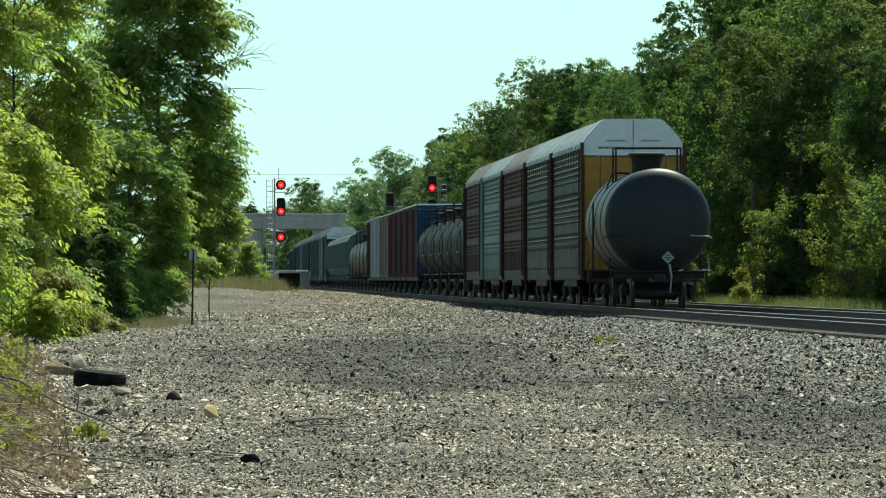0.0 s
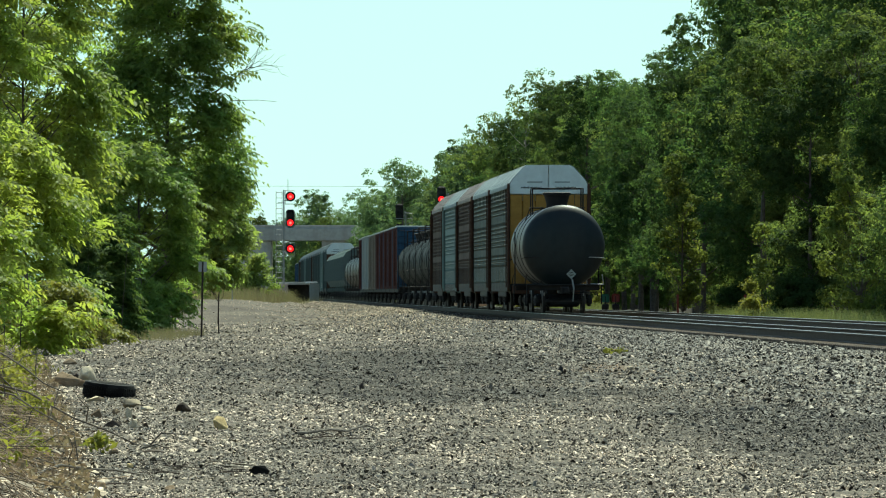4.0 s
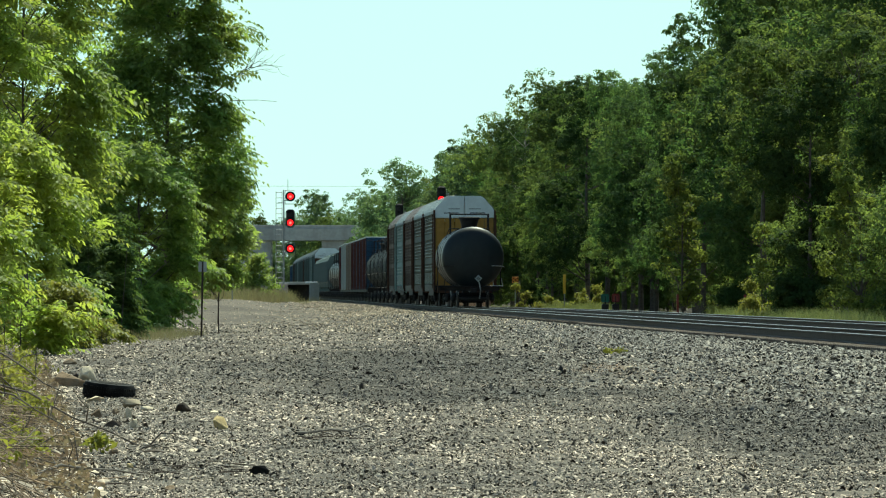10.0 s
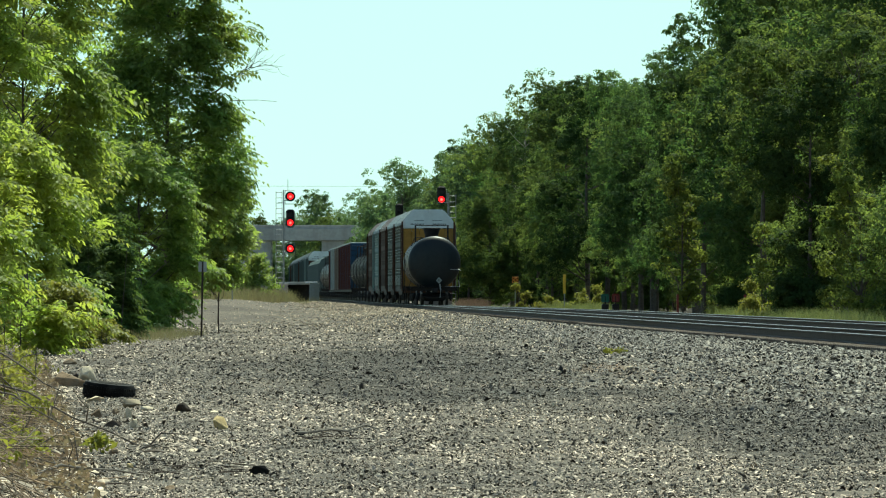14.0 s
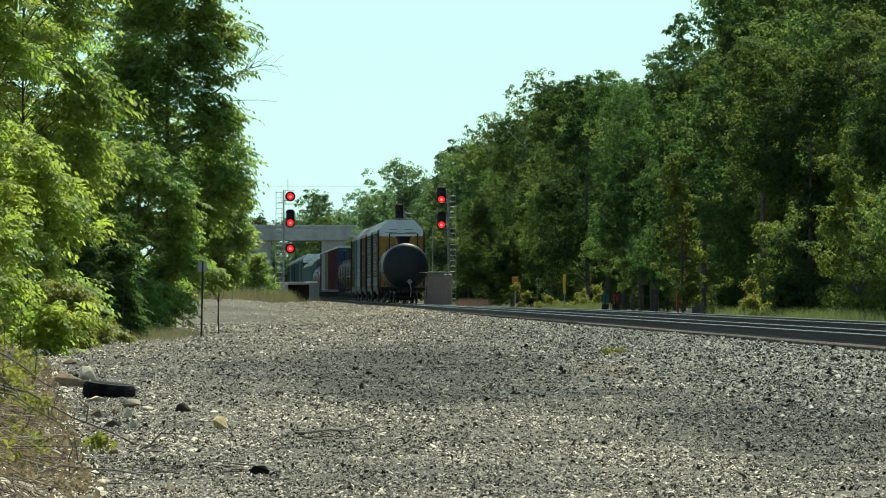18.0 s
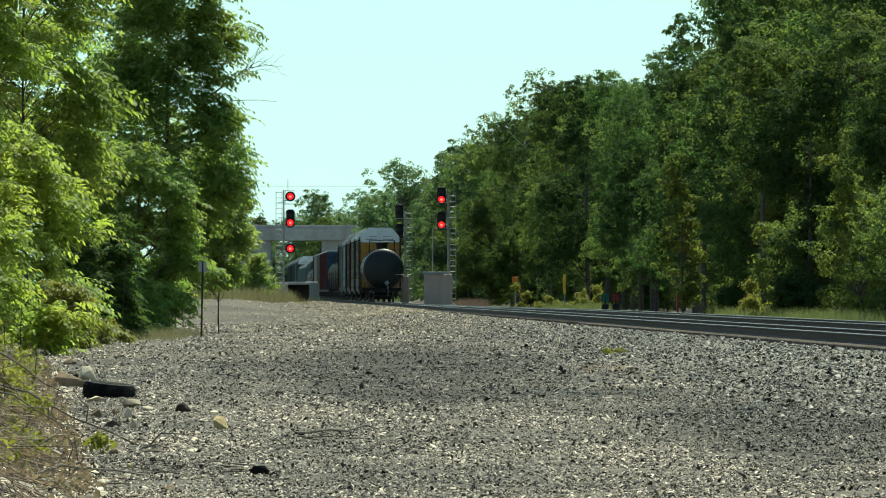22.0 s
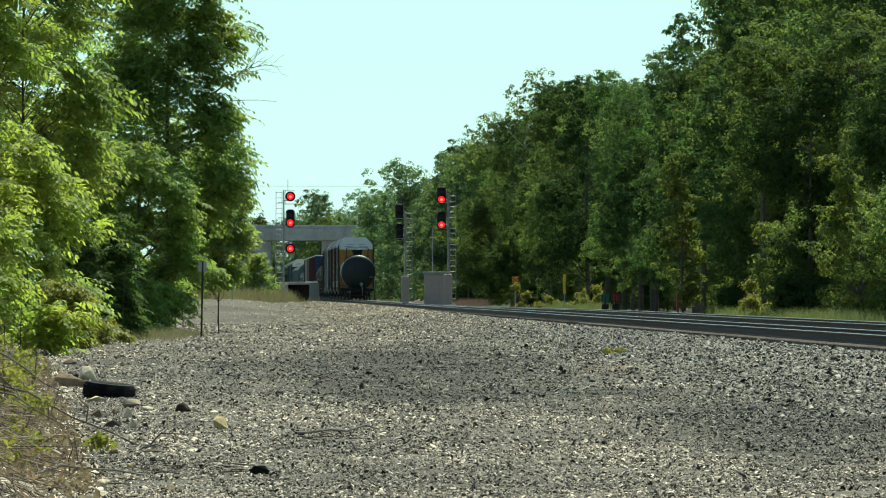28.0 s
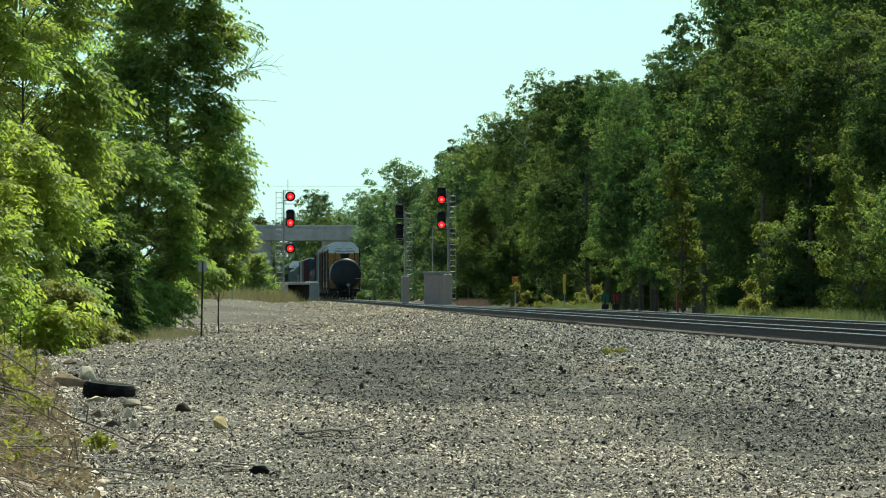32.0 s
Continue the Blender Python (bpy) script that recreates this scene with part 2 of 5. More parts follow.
SOIL = mat("soil", (0.25, 0.205, 0.155), 0.95, vary=0.5, scale=8, stain=(0.22, 0.18, 0.13), stain_scale=2.5, bump=0.9, bump_scale=18, spec=0.15)
ROOFB = mat("rusty_roof", (0.20, 0.155, 0.125), 0.6, 0.25, vary=0.2, stain=(0.33, 0.33, 0.32), stain_scale=0.5, bump=0.1, random_value=0.15)
GRASSM = leaf_mat("grass_blade", (0.125, 0.15, 0.055), (0.22, 0.25, 0.08))
DEADM = leaf_mat("dead_brush", (0.2, 0.14, 0.10), (0.16, 0.11, 0.08))
DRYM = leaf_mat("dry_grass", (0.22, 0.195, 0.09), (0.2, 0.18, 0.08))
RED_ON = glow("signal_red", (1.0, 0.004, 0.012), 1.6)
RED_HOT = glow("signal_red_core", (1.0, 0.07, 0.06), 3.0)
ORANGE = mat("orange_sign", (0.65, 0.22, 0.02), 0.6, vary=0.1, bump=0)
SIGNY = mat("yellow_marker", (0.60, 0.38, 0.03), 0.6, vary=0.1, bump=0)
GREENP = mat("green_paint", (0.015, 0.10, 0.07), 0.5, bump=0)
REDP = mat("red_paint", (0.16, 0.02, 0.015), 0.5, bump=0)


# ---- mesh tools ----
def box(bm, c, s, bevel=0.0, rot=None):
    r = bmesh.ops.create_cube(bm, size=1.0, matrix=Matrix.Translation(c) @ (rot or Matrix()) @ Matrix.Diagonal((*s, 1)))
    if bevel:
        es = list({e for v in r["verts"] for e in v.link_edges})
        bmesh.ops.bevel(bm, geom=es, offset=bevel, segments=1, affect="EDGES")
    return bm


def rod(bm, a, b, r, r2=None, seg=8, caps=True):
    a, b = Vector(a), Vector(b)
    d = b - a
    m = Matrix.Translation((a + b) / 2) @ d.to_track_quat("Z", "Y").to_matrix().to_4x4()
    bmesh.ops.create_cone(bm, cap_ends=caps, segments=seg, radius1=r, radius2=r if r2 is None else r2, depth=d.length, matrix=m)
    return bm


def lathe(bm, profile, axis="Y", seg=32, at=(0, 0, 0)):
    """Turns a profile of (along, radius) round an axis."""
    at = Vector(at)
    rings = []
    for a, r in profile:
        ring = []
        for k in range(seg):
            c, s = math.cos(2 * math.pi * k / seg), math.sin(2 * math.pi * k / seg)
            p = {"Y": (r * c, a, r * s), "Z": (r * c, r * s, a), "X": (a, r * c, r * s)}[axis]
            ring.append(bm.verts.new(at + Vector(p)))
        rings.append(ring)
    for q, w in zip(rings, rings[1:]):
        for k in range(seg):
            bm.faces.new((q[k], q[(k + 1) % seg], w[(k + 1) % seg], w[k]))
    for ring in (rings[0], rings[-1]):
        bm.faces.new(ring)
    bmesh.ops.recalc_face_normals(bm, faces=bm.faces[:])
    return bm


def finish(bm, smooth=False):
    me = bpy.data.meshes.new("mesh")
    bm.to_mesh(me)
    bm.free()
    if smooth:
        me.shade_smooth()
        me.set_sharp_from_angle(angle=radians(40))
    return me


def part(name, bm, material, parent=None, label="", smooth=False):
    me = bm if isinstance(bm, bpy.types.Mesh) else finish(bm, smooth)
    if not me.materials:
        me.materials.append(material)
    ob = new(name, me)
    if parent:
        ob.parent = parent
    if label:
        ob["label"] = label
    return ob


def thing(name, label, category, group="", m=None):
    ob = tagged(new(name), label, category, group)
    ob.empty_display_size = 0.2
    if m:
        ob.matrix_basis = m
    return ob


def mesh_np(verts, faces, smooth=False):
    """A mesh from arrays: verts (n, 3) and faces (m, k)."""
    me = bpy.data.meshes.new("mesh")
    k = faces.shape[1]
    me.vertices.add(len(verts))
    me.vertices.foreach_set("co", np.ascontiguousarray(verts, dtype=np.float32).ravel())
    me.loops.add(faces.size)
    me.loops.foreach_set("vertex_index", np.ascontiguousarray(faces, dtype=np.int32).ravel())
    me.polygons.add(len(faces))
    me.polygons.foreach_set("loop_start", np.arange(0, faces.size, k, dtype=np.int32))
    me.update(calc_edges=True)
    if smooth:
        me.shade_smooth()
    return me


def structure(name, me, material, label=""):
    return tagged(part(name, me, material), label, "", "", "structure")


# ---- the plan: a nearly straight track that runs away and bears slightly to one side ----
RAILTOP = 0.49


def track_x(d):
    return 13.894 - 0.02369 * d + 1.074e-6 * d * d


def track_turn(d):
    return math.degrees(math.atan(0.02369 - 2.148e-6 * d))


def on_track(d, off=0.0, z=0.0):
    """A place d metres ahead of the camera and off metres beyond the main track's middle."""
    return Vector((track_x(d) + off, d, z))


def on_track_m(d, off, z=0.0, turn=0.0, scale=1.0):
    return Matrix.Translation(on_track(d, off, z)) @ pose(0, 0, 0, 0, 0, track_turn(d) + turn) @ Matrix.Scale(scale, 4)


def bank_edge(y):
    return -2.5 - 0.0402 * (y - 67)


def ground_z(x, y):
    """Height of the bare ground (arrays allowed): low waves, and a bank of spoil at the lot's edge."""
    bank = 0.42 * np.clip((bank_edge(y) - x) / 1.1, 0, 1) * np.clip((190 - y) / 40, 0, 1) * np.clip((y - 57) / 7, 0, 1)
    wave = 0.022 * np.sin(x * 0.8 + y * 0.11) * np.sin(y * 0.083 + 0.4) + 0.012 * np.sin(x * 1.7 - y * 0.05) * np.sin(y * 0.21)
    rise = np.clip((y - 430) / 200, 0, 1) * np.clip((1000 - y) / 150, 0, 1) * np.clip((track_x(y) - 5.0 - x) / 3.0, 0, 1)
    rise = rise * rise * (3 - 2 * rise) * (0.42 + 0.42 * np.clip((-8.5 - x) / 4, 0, 1))
    return bank + wave * (y > 30) + rise


def bed_z(off, d=300.0):
    """Height of the ballast across both tracks; farther on the shoulder swells almost to the rail's top."""
    low = np.interp(off, [-7.5, -2.3, -1.75, -1.38, -1.25, 1.3, 2.15, 3.0, 5.6, 6.1, 7.4], [-0.06, 0.17, 0.22, 0.2, 0.2, 0.27, 0.22, 0.27, 0.27, 0.22, -0.12])
    swell = np.interp(off, [-7.5, -6.0, -3.6, -1.9, -1.2], [0.0, 0.16, 0.25, 0.13, 0.0]) * np.clip((np.asarray(d) - 420) / 220, 0, 1)
    return low + swell


def grid(ys, xs, height):
    Y, X = np.meshgrid(ys, xs, indexing="ij")
    Z = height(X, Y)
    n, k = X.shape
    idx = np.arange(n * k).reshape(n, k)
    return X, Y, Z, np.stack([idx[:-1, :-1], idx[:-1, 1:], idx[1:, 1:], idx[1:, :-1]], -1).reshape(-1, 4)


def make_ground():
    rng = np.random.default_rng(3)
    ys = np.concatenate([np.linspace(-60, 50, 16), np.linspace(52, 330, 300), np.geomspace(335, 2200, 80), np.array([3000, 4200])])
    xs = np.concatenate([-np.geomspace(4000, 30, 14), np.linspace(-26, 26, 150), np.geomspace(30, 4000, 14)])
    X, Y, Z, f = grid(ys, xs, ground_z)
    Z = Z + rng.normal(0, 0.006, Z.shape) * (np.abs(X) < 27) * (Y < 400)
    structure("ground", mesh_np(np.stack([X, Y, Z], -1).reshape(-1, 3), f, True), GRAVEL, "flat grey gravel lot with dark oily patches")
    ds = np.concatenate([np.linspace(40, 400, 240), np.linspace(405, 2430, 180)])
    O, D, Z, f = grid(ds, np.linspace(-7.5, 7.4, 60), lambda o, d: bed_z(o, d))
    Z = Z + rng.normal(0, 0.012, Z.shape)
    structure("ballast_bed", mesh_np(np.stack([track_x(D) + O, D, Z], -1).reshape(-1, 3), f, True), BED, "raised bed of grey crushed stone under the tracks")


make_ground()


def make_backdrop():
    """Plain pale summer sky low over the horizon, far behind everything."""
    m = bpy.data.materials.new("hazy_sky")
    m.use_nodes = True
    nd, ln = m.node_tree.nodes, m.node_tree.links
    nd.remove(nd["Principled BSDF"])
    em, tc, mr, mx = (nd.new("ShaderNode" + k) for k in ("Emission", "TexCoord", "MapRange", "Mix"))
    mx.data_type = "RGBA"
    sp = nd.new("ShaderNodeSeparateXYZ")
    ln.new(tc.outputs["Object"], sp.inputs[0])
    ln.new(sp.outputs["Z"], mr.inputs[0])
    mr.inputs[1].default_value, mr.inputs[2].default_value = 20, 160
    ln.new(mr.outputs[0], mx.inputs["Factor"])
    mx.inputs["A"].default_value, mx.inputs["B"].default_value = (0.62, 0.80, 0.80, 1), (0.56, 0.79, 0.80, 1)
    ln.new(mx.outputs["Result"], em.inputs[0])
    em.inputs[1].default_value = 0.88
    ln.new(em.outputs[0], nd["Material Output"].inputs[0])
    xs = np.linspace(-900, 900, 41)
    v = np.concatenate([np.stack([xs, 4600 - xs * xs / 9000, np.full(41, z)], 1) for z in (-30.0, 420.0)])
    i = np.arange(40)
    ob = structure("backdrop", mesh_np(v, np.stack([i, i + 1, i + 42, i + 41], 1)), m, "pale cyan hazy summer sky")


make_backdrop()


def make_rails():
    """Rails of both tracks; the far track joins the main one by a long turnout."""
    def rail(path, name):
        foot, head = bmesh.new(), bmesh.new()
        prof_foot = [(-0.07, -0.2), (0.07, -0.2), (0.07, -0.187), (0.012, -0.165), (0.012, -0.05), (0.036, -0.042), (0.037, -0.010), (-0.037, -0.010), (-0.036, -0.042), (-0.012, -0.05), (-0.012, -0.165), (-0.07, -0.187)]
        prof_head = [(-0.0372, -0.012), (0.0372, -0.012), (0.034, -0.003), (0.026, 0), (-0.026, 0), (-0.034, -0.003)]
        for bm, prof in ((foot, prof_foot), (head, prof_head)):
            rings = []
            for i, p in enumerate(path):
                q = path[min(i + 1, len(path) - 1)] - path[max(i - 1, 0)]
                side = Vector((q.y, -q.x, 0)).normalized()
                rings.append([bm.verts.new(p + side * a + Vector((0, 0, b))) for a, b in prof])
            for a, b in zip(rings, rings[1:]):
                for k in range(len(prof)):
                    bm.faces.new((a[k], a[(k + 1) % len(prof)], b[(k + 1) % len(prof)], b[k]))
            bmesh.ops.recalc_face_normals(bm, faces=bm.faces[:])
        return foot, head

    def shift(d):
        return 4.25 if d < 440 else 4.25 * (0.5 + 0.5 * math.cos(math.pi * min(1, (d - 440) / 230)))

    for track, ds, off in (("main", range(40, 2421, 20), lambda d: 0.0), ("siding", range(40, 661, 10), shift)):
        for side in (-0.754, 0.754):
            foot, head = rail([on_track(d, off(d) + side, RAILTOP) for d in ds], track)
            ob = tagged(part("rail", foot, RAIL), "rusty brown steel rail with a polished head", "rail", "rails of the tracks", "structure")
            part("rail_head", head, RAILHEAD, ob, "bright worn running surface")


make_rails()


# ---- the train: its last cars, each a thing that rolls along the main track ----
def truck(car, y, side_frames=True):
    """A two-axle truck under a car, with its middle y metres ahead of the car's tail."""
    for dy in (-0.88, 0.88):
        bm = bmesh.new()
        rod(bm, (-0.95, 0, 0), (0.95, 0, 0), 0.08, seg=10)
        for sx in (-1, 1):
            lathe(bm, [(sx * 0.70, 0.30), (sx * 0.70, 0.455), (sx * 0.80, 0.46), (sx * 0.83, 0.40), (sx * 0.80, 0.22), (sx * 0.84, 0.12)], "X", 20)
        ws = part("wheelset", bm, WHEEL, car, "worn steel wheels on an axle", True)
        ws.location = (0, y + dy, 0.46)
    for sx in (-1, 1):
        bm = bmesh.new()
        box(bm, (sx * 1.0, y, 0.62), (0.13, 1.2, 0.16), 0.03)
        box(bm, (sx * 1.0, y, 0.33), (0.13, 0.9, 0.12), 0.03)
        for dy in (-0.88, 0.88):
            box(bm, (sx * 1.0, y + dy, 0.5), (0.2, 0.34, 0.3), 0.05)
            rod(bm, (sx * 1.0, y + dy * 0.55, 0.33), (sx * 1.0, y + dy * 0.85, 0.55), 0.06)
        for k in (-0.2, 0, 0.2):
            rod(bm, (sx * 1.0, y + k, 0.38), (sx * 1.0, y + k, 0.56), 0.07)
        part("side_frame", bm, BLACK, car)
    part("brake_rigging", box(bmesh.new(), (0, y, 0.42), (1.25, 1.9, 0.34), 0.1), BLACK, car)
    part("bolster", box(bmesh.new(), (0, y, 0.6), (2.0, 0.42, 0.3), 0.05), BLACK, car)


def coupler(car, y, sgn):
    bm = bmesh.new()
    box(bm, (0, y - sgn * 0.25, 0.88), (0.16, 0.6, 0.2), 0.03)
    box(bm, (0.03, y + sgn * 0.12, 0.88), (0.3, 0.26, 0.28), 0.06)
    box(bm, (-0.12, y + sgn * 0.24, 0.88), (0.09, 0.2, 0.28), 0.03)
    part("coupler", bm, BLACK, car)


def ladder(bm, x, y, z0, z1, w=0.42, axis="X", r=0.012, n=None):
    n = n or int((z1 - z0) / 0.38)
    for k in range(n + 1):
        z = z0 + (z1 - z0) * k / n
        d = Vector((w / 2, 0, 0)) if axis == "X" else Vector((0, w / 2, 0))
        c = Vector((x, y, z))
        rod(bm, c - d, c + d, r, seg=6)
    for sgn in (-1, 1):
        d = Vector((sgn * w / 2, 0, 0)) if axis == "X" else Vector((0, sgn * w / 2, 0))
        rod(bm, Vector((x, y, z0 - 0.1)) + d, Vector((x, y, z1 + 0.1)) + d, r * 1.3, seg=6)
    return bm


CARS = []


def tank_car(name, label, length, radius, centre, body, bands, dome_h=0.62, rails=True):
    """A tank car; its tail lies at y = 0, its middle on x = 0, its rail at z = 0."""
    car = thing(name, label, "tank car", "cars of the train")
    a, b = 0.75, length - 0.75
    prof = []
    for k in range(9):
        q = k / 8 * math.pi / 2
        prof.append((a + 0.55 - 0.55 * math.sin(math.pi / 2 - q) if k else a, max(0.02, radius * math.sin(q) ** 0.8)))
    full = [(y, r) for y, r in prof] + [(a + 0.62, radius)] + [(b - 0.62, radius)] + [(a + b - y, r) for y, r in reversed(prof)]
    part("tank", lathe(bmesh.new(), full, "Y", 56, (0, 0, centre)), body, car, "long rounded steel tank", True)
    for yb in bands:
        part("band", lathe(bmesh.new(), [(yb - 0.05, radius - 0.01), (yb - 0.05, radius + 0.018), (yb + 0.05, radius + 0.018), (yb + 0.05, radius - 0.01)], "Y", 56, (0, 0, centre)), BLACK, car)
    mid = (a + b) / 2
    top = centre + radius
    part("dome", lathe(bmesh.new(), [(top - 0.15, 0.40), (top + 0.12, 0.41), (top + dome_h - 0.12, 0.50), (top + dome_h - 0.10, 0.56), (top + dome_h - 0.02, 0.56), (top + dome_h, 0.50)], "Z", 28, (0, mid, 0)), BLACK, car, "flared valve housing on top of the tank", True)
    if rails:
        zt = top + dome_h + 0.14
        for sx in (-1, 1):
            for yy in (mid - 1.1, mid + 1.1):
                part("railing_post", rod(bmesh.new(), (sx * 0.98, yy, top - 0.35), (sx * 0.98, yy, zt), 0.028), BLACK, car)
            part("railing_bar", rod(bmesh.new(), (sx * 0.98, mid - 1.1, zt), (sx * 0.98, mid + 1.1, zt), 0.022), BLACK, car)
        for yy in (mid - 1.1, mid + 1.1):
            part("railing_bar", rod(bmesh.new(), (-0.98, yy, zt), (0.98, yy, zt), 0.024), BLACK, car)
        bm = bmesh.new()
        for sx in (-1, 1):
            box(bm, (sx * 0.8, mid, top - 0.06), (0.5, 2.3, 0.04), 0.01)
            rod(bm, (sx * 1.05, mid, top - 0.1), (sx * (radius + 0.03), mid, centre), 0.02)
        part("platform", bm, BLACK, car)
        for sx in (-1, 1):
            part("side_ladder", ladder(bmesh.new(), sx * (radius + 0.05), mid, centre - radius + 0.2, centre + 0.5, 0.45, "Y", 0.016), BLACK, car)
    for sgn, ye in ((-1, 0.0), (1, length)):
        e = 0.0 if sgn < 0 else length
        d = -sgn
        bm = bmesh.new()
        box(bm, (0, e + d * 1.6, 0.93), (0.36, 2.6, 0.34), 0.03)
        part("stub_sill", bm, BLACK, car)
        bm = bmesh.new()
        box(bm, (0, e + d * 0.42, 1.09), (2.9, 0.55, 0.05), 0.01)
        box(bm, (0, e + d * 0.36, 0.98), (2.7, 0.08, 0.2), 0.02)
        part("end_platform", bm, BLACK, car, "narrow step across the tank's end")
        bm = bmesh.new()
        for sx in (-1, 1):
            box(bm, (sx * 0.62, e + d * 2.0, centre - radius * 0.72), (0.5, 0.7, 0.5), 0.06)
        part("saddle", bm, BLACK, car)
        for sx in (-1, 1):
            m = STEEL if sx > 0 else BLACK
            bm = rod(bmesh.new(), (sx * 1.50, e + d * 0.3, 1.1), (sx * 1.44, e + d * 0.3, 1.5), 0.018)
            rod(bm, (sx * 1.52, e + d * 0.3, 1.11), (sx * 1.0, e + d * 0.3, 1.13), 0.02)
            part("grab_iron", bm, m, car)
            bm = rod(bmesh.new(), (sx * 0.95, e + d * 0.66, 2.15), (sx * 1.52, e + d * 0.72, 2.13), 0.02)
            rod(bm, (sx * 1.51, e + d * 0.71, 2.13), (sx * 1.6, e + d * 1.4, 2.08), 0.02)
            part("handrail", bm, m, car, "pale handrail" if sx > 0 else "dark handrail")
        for sx in (-1, 1):
            bm = bmesh.new()
            for q in (-0.17, 0.17):
                rod(bm, (sx * 1.42, e + d * 0.6 + q, 0.36), (sx * 1.42, e + d * 0.6 + q, 1.08), 0.018)
            for z in (0.36, 0.7):
                rod(bm, (sx * 1.42, e + d * 0.6 - 0.17, z), (sx * 1.42, e + d * 0.6 + 0.17, z), 0.018)
            part("sill_step", bm, BLACK, car)
        coupler(car, e - d * 0.05, sgn)
        truck(car, e + d * 2.15)
    return car


def tail_tank():
    car = tank_car("tank_car", "black scuffed tank car at the tail, with flared valve housing", 17.6, 1.58, 2.57, TANK, (4.4, 8.8, 13.2), 0.55)
    bm = bmesh.new()
    box(bm, (0.26, 0.24, 1.50), (0.27, 0.02, 0.27), 0.004, Matrix.Rotation(radians(45), 4, "Y"))
    pl = part("placard", bm, HOPPER, car, "white diamond placard")
    bm = bmesh.new()
    for z in (1.56, 1.50, 1.45):
        box(bm, (0.26, 0.226, z), (0.12 if z != 1.50 else 0.2, 0.006, 0.022))
    part("print", bm, BLACK, pl)
    bm = bmesh.new()
    rod(bm, (0.30, 0.16, 1.30), (0.36, 0.10, 0.92), 0.035)
    rod(bm, (0.36, 0.10, 0.92), (0.32, 0.12, 0.46), 0.025)
    part("air_hose", bm, STEEL, car, "pale dusty brake hose hanging at the coupler")
    bm = bmesh.new()
    rod(bm, (-0.1, 0.1, 0.78), (1.25, 0.22, 0.82), 0.016)
    rod(bm, (1.25, 0.22, 0.82), (1.27, 0.22, 0.66), 0.016)
    part("uncoupling_lever", bm, BLACK, car)
    for x in (-0.75, 0.75):
        part("brake_hanger", box(bmesh.new(), (x, 0.9, 0.62), (0.05, 0.06, 0.36), 0.01), STEEL, car, "pale worn brake hanger")
    return car


def slotted(ys, zs, solid, t):
    """A sheet of thickness t in the y-z plane, cut through where solid(i, j) is false."""
    bm = bmesh.new()
    grid_v = {}

    def v(i, j, s):
        if (i, j, s) not in grid_v:
            grid_v[i, j, s] = bm.verts.new((s * t / 2, ys[i], zs[j]))
        return grid_v[i, j, s]

    ok = lambda i, j: 0 <= i < len(ys) - 1 and 0 <= j < len(zs) - 1 and solid(i, j)
    for i in range(len(ys) - 1):
        for j in range(len(zs) - 1):
            if not ok(i, j):
                continue
            for s in (-1, 1):
                bm.faces.new([v(a, q, s) for a, q in ((i, j), (i + 1, j), (i + 1, j + 1), (i, j + 1))][::s])
            for di, dj, p, q in ((-1, 0, (i, j), (i, j + 1)), (1, 0, (i + 1, j), (i + 1, j + 1)), (0, -1, (i, j), (i + 1, j)), (0, 1, (i, j + 1), (i + 1, j + 1))):
                if not ok(i + di, j + dj):
                    bm.faces.new((v(*p, -1), v(*q, -1), v(*q, 1), v(*p, 1)))
    bmesh.ops.recalc_face_normals(bm, faces=bm.faces[:])
    return bm


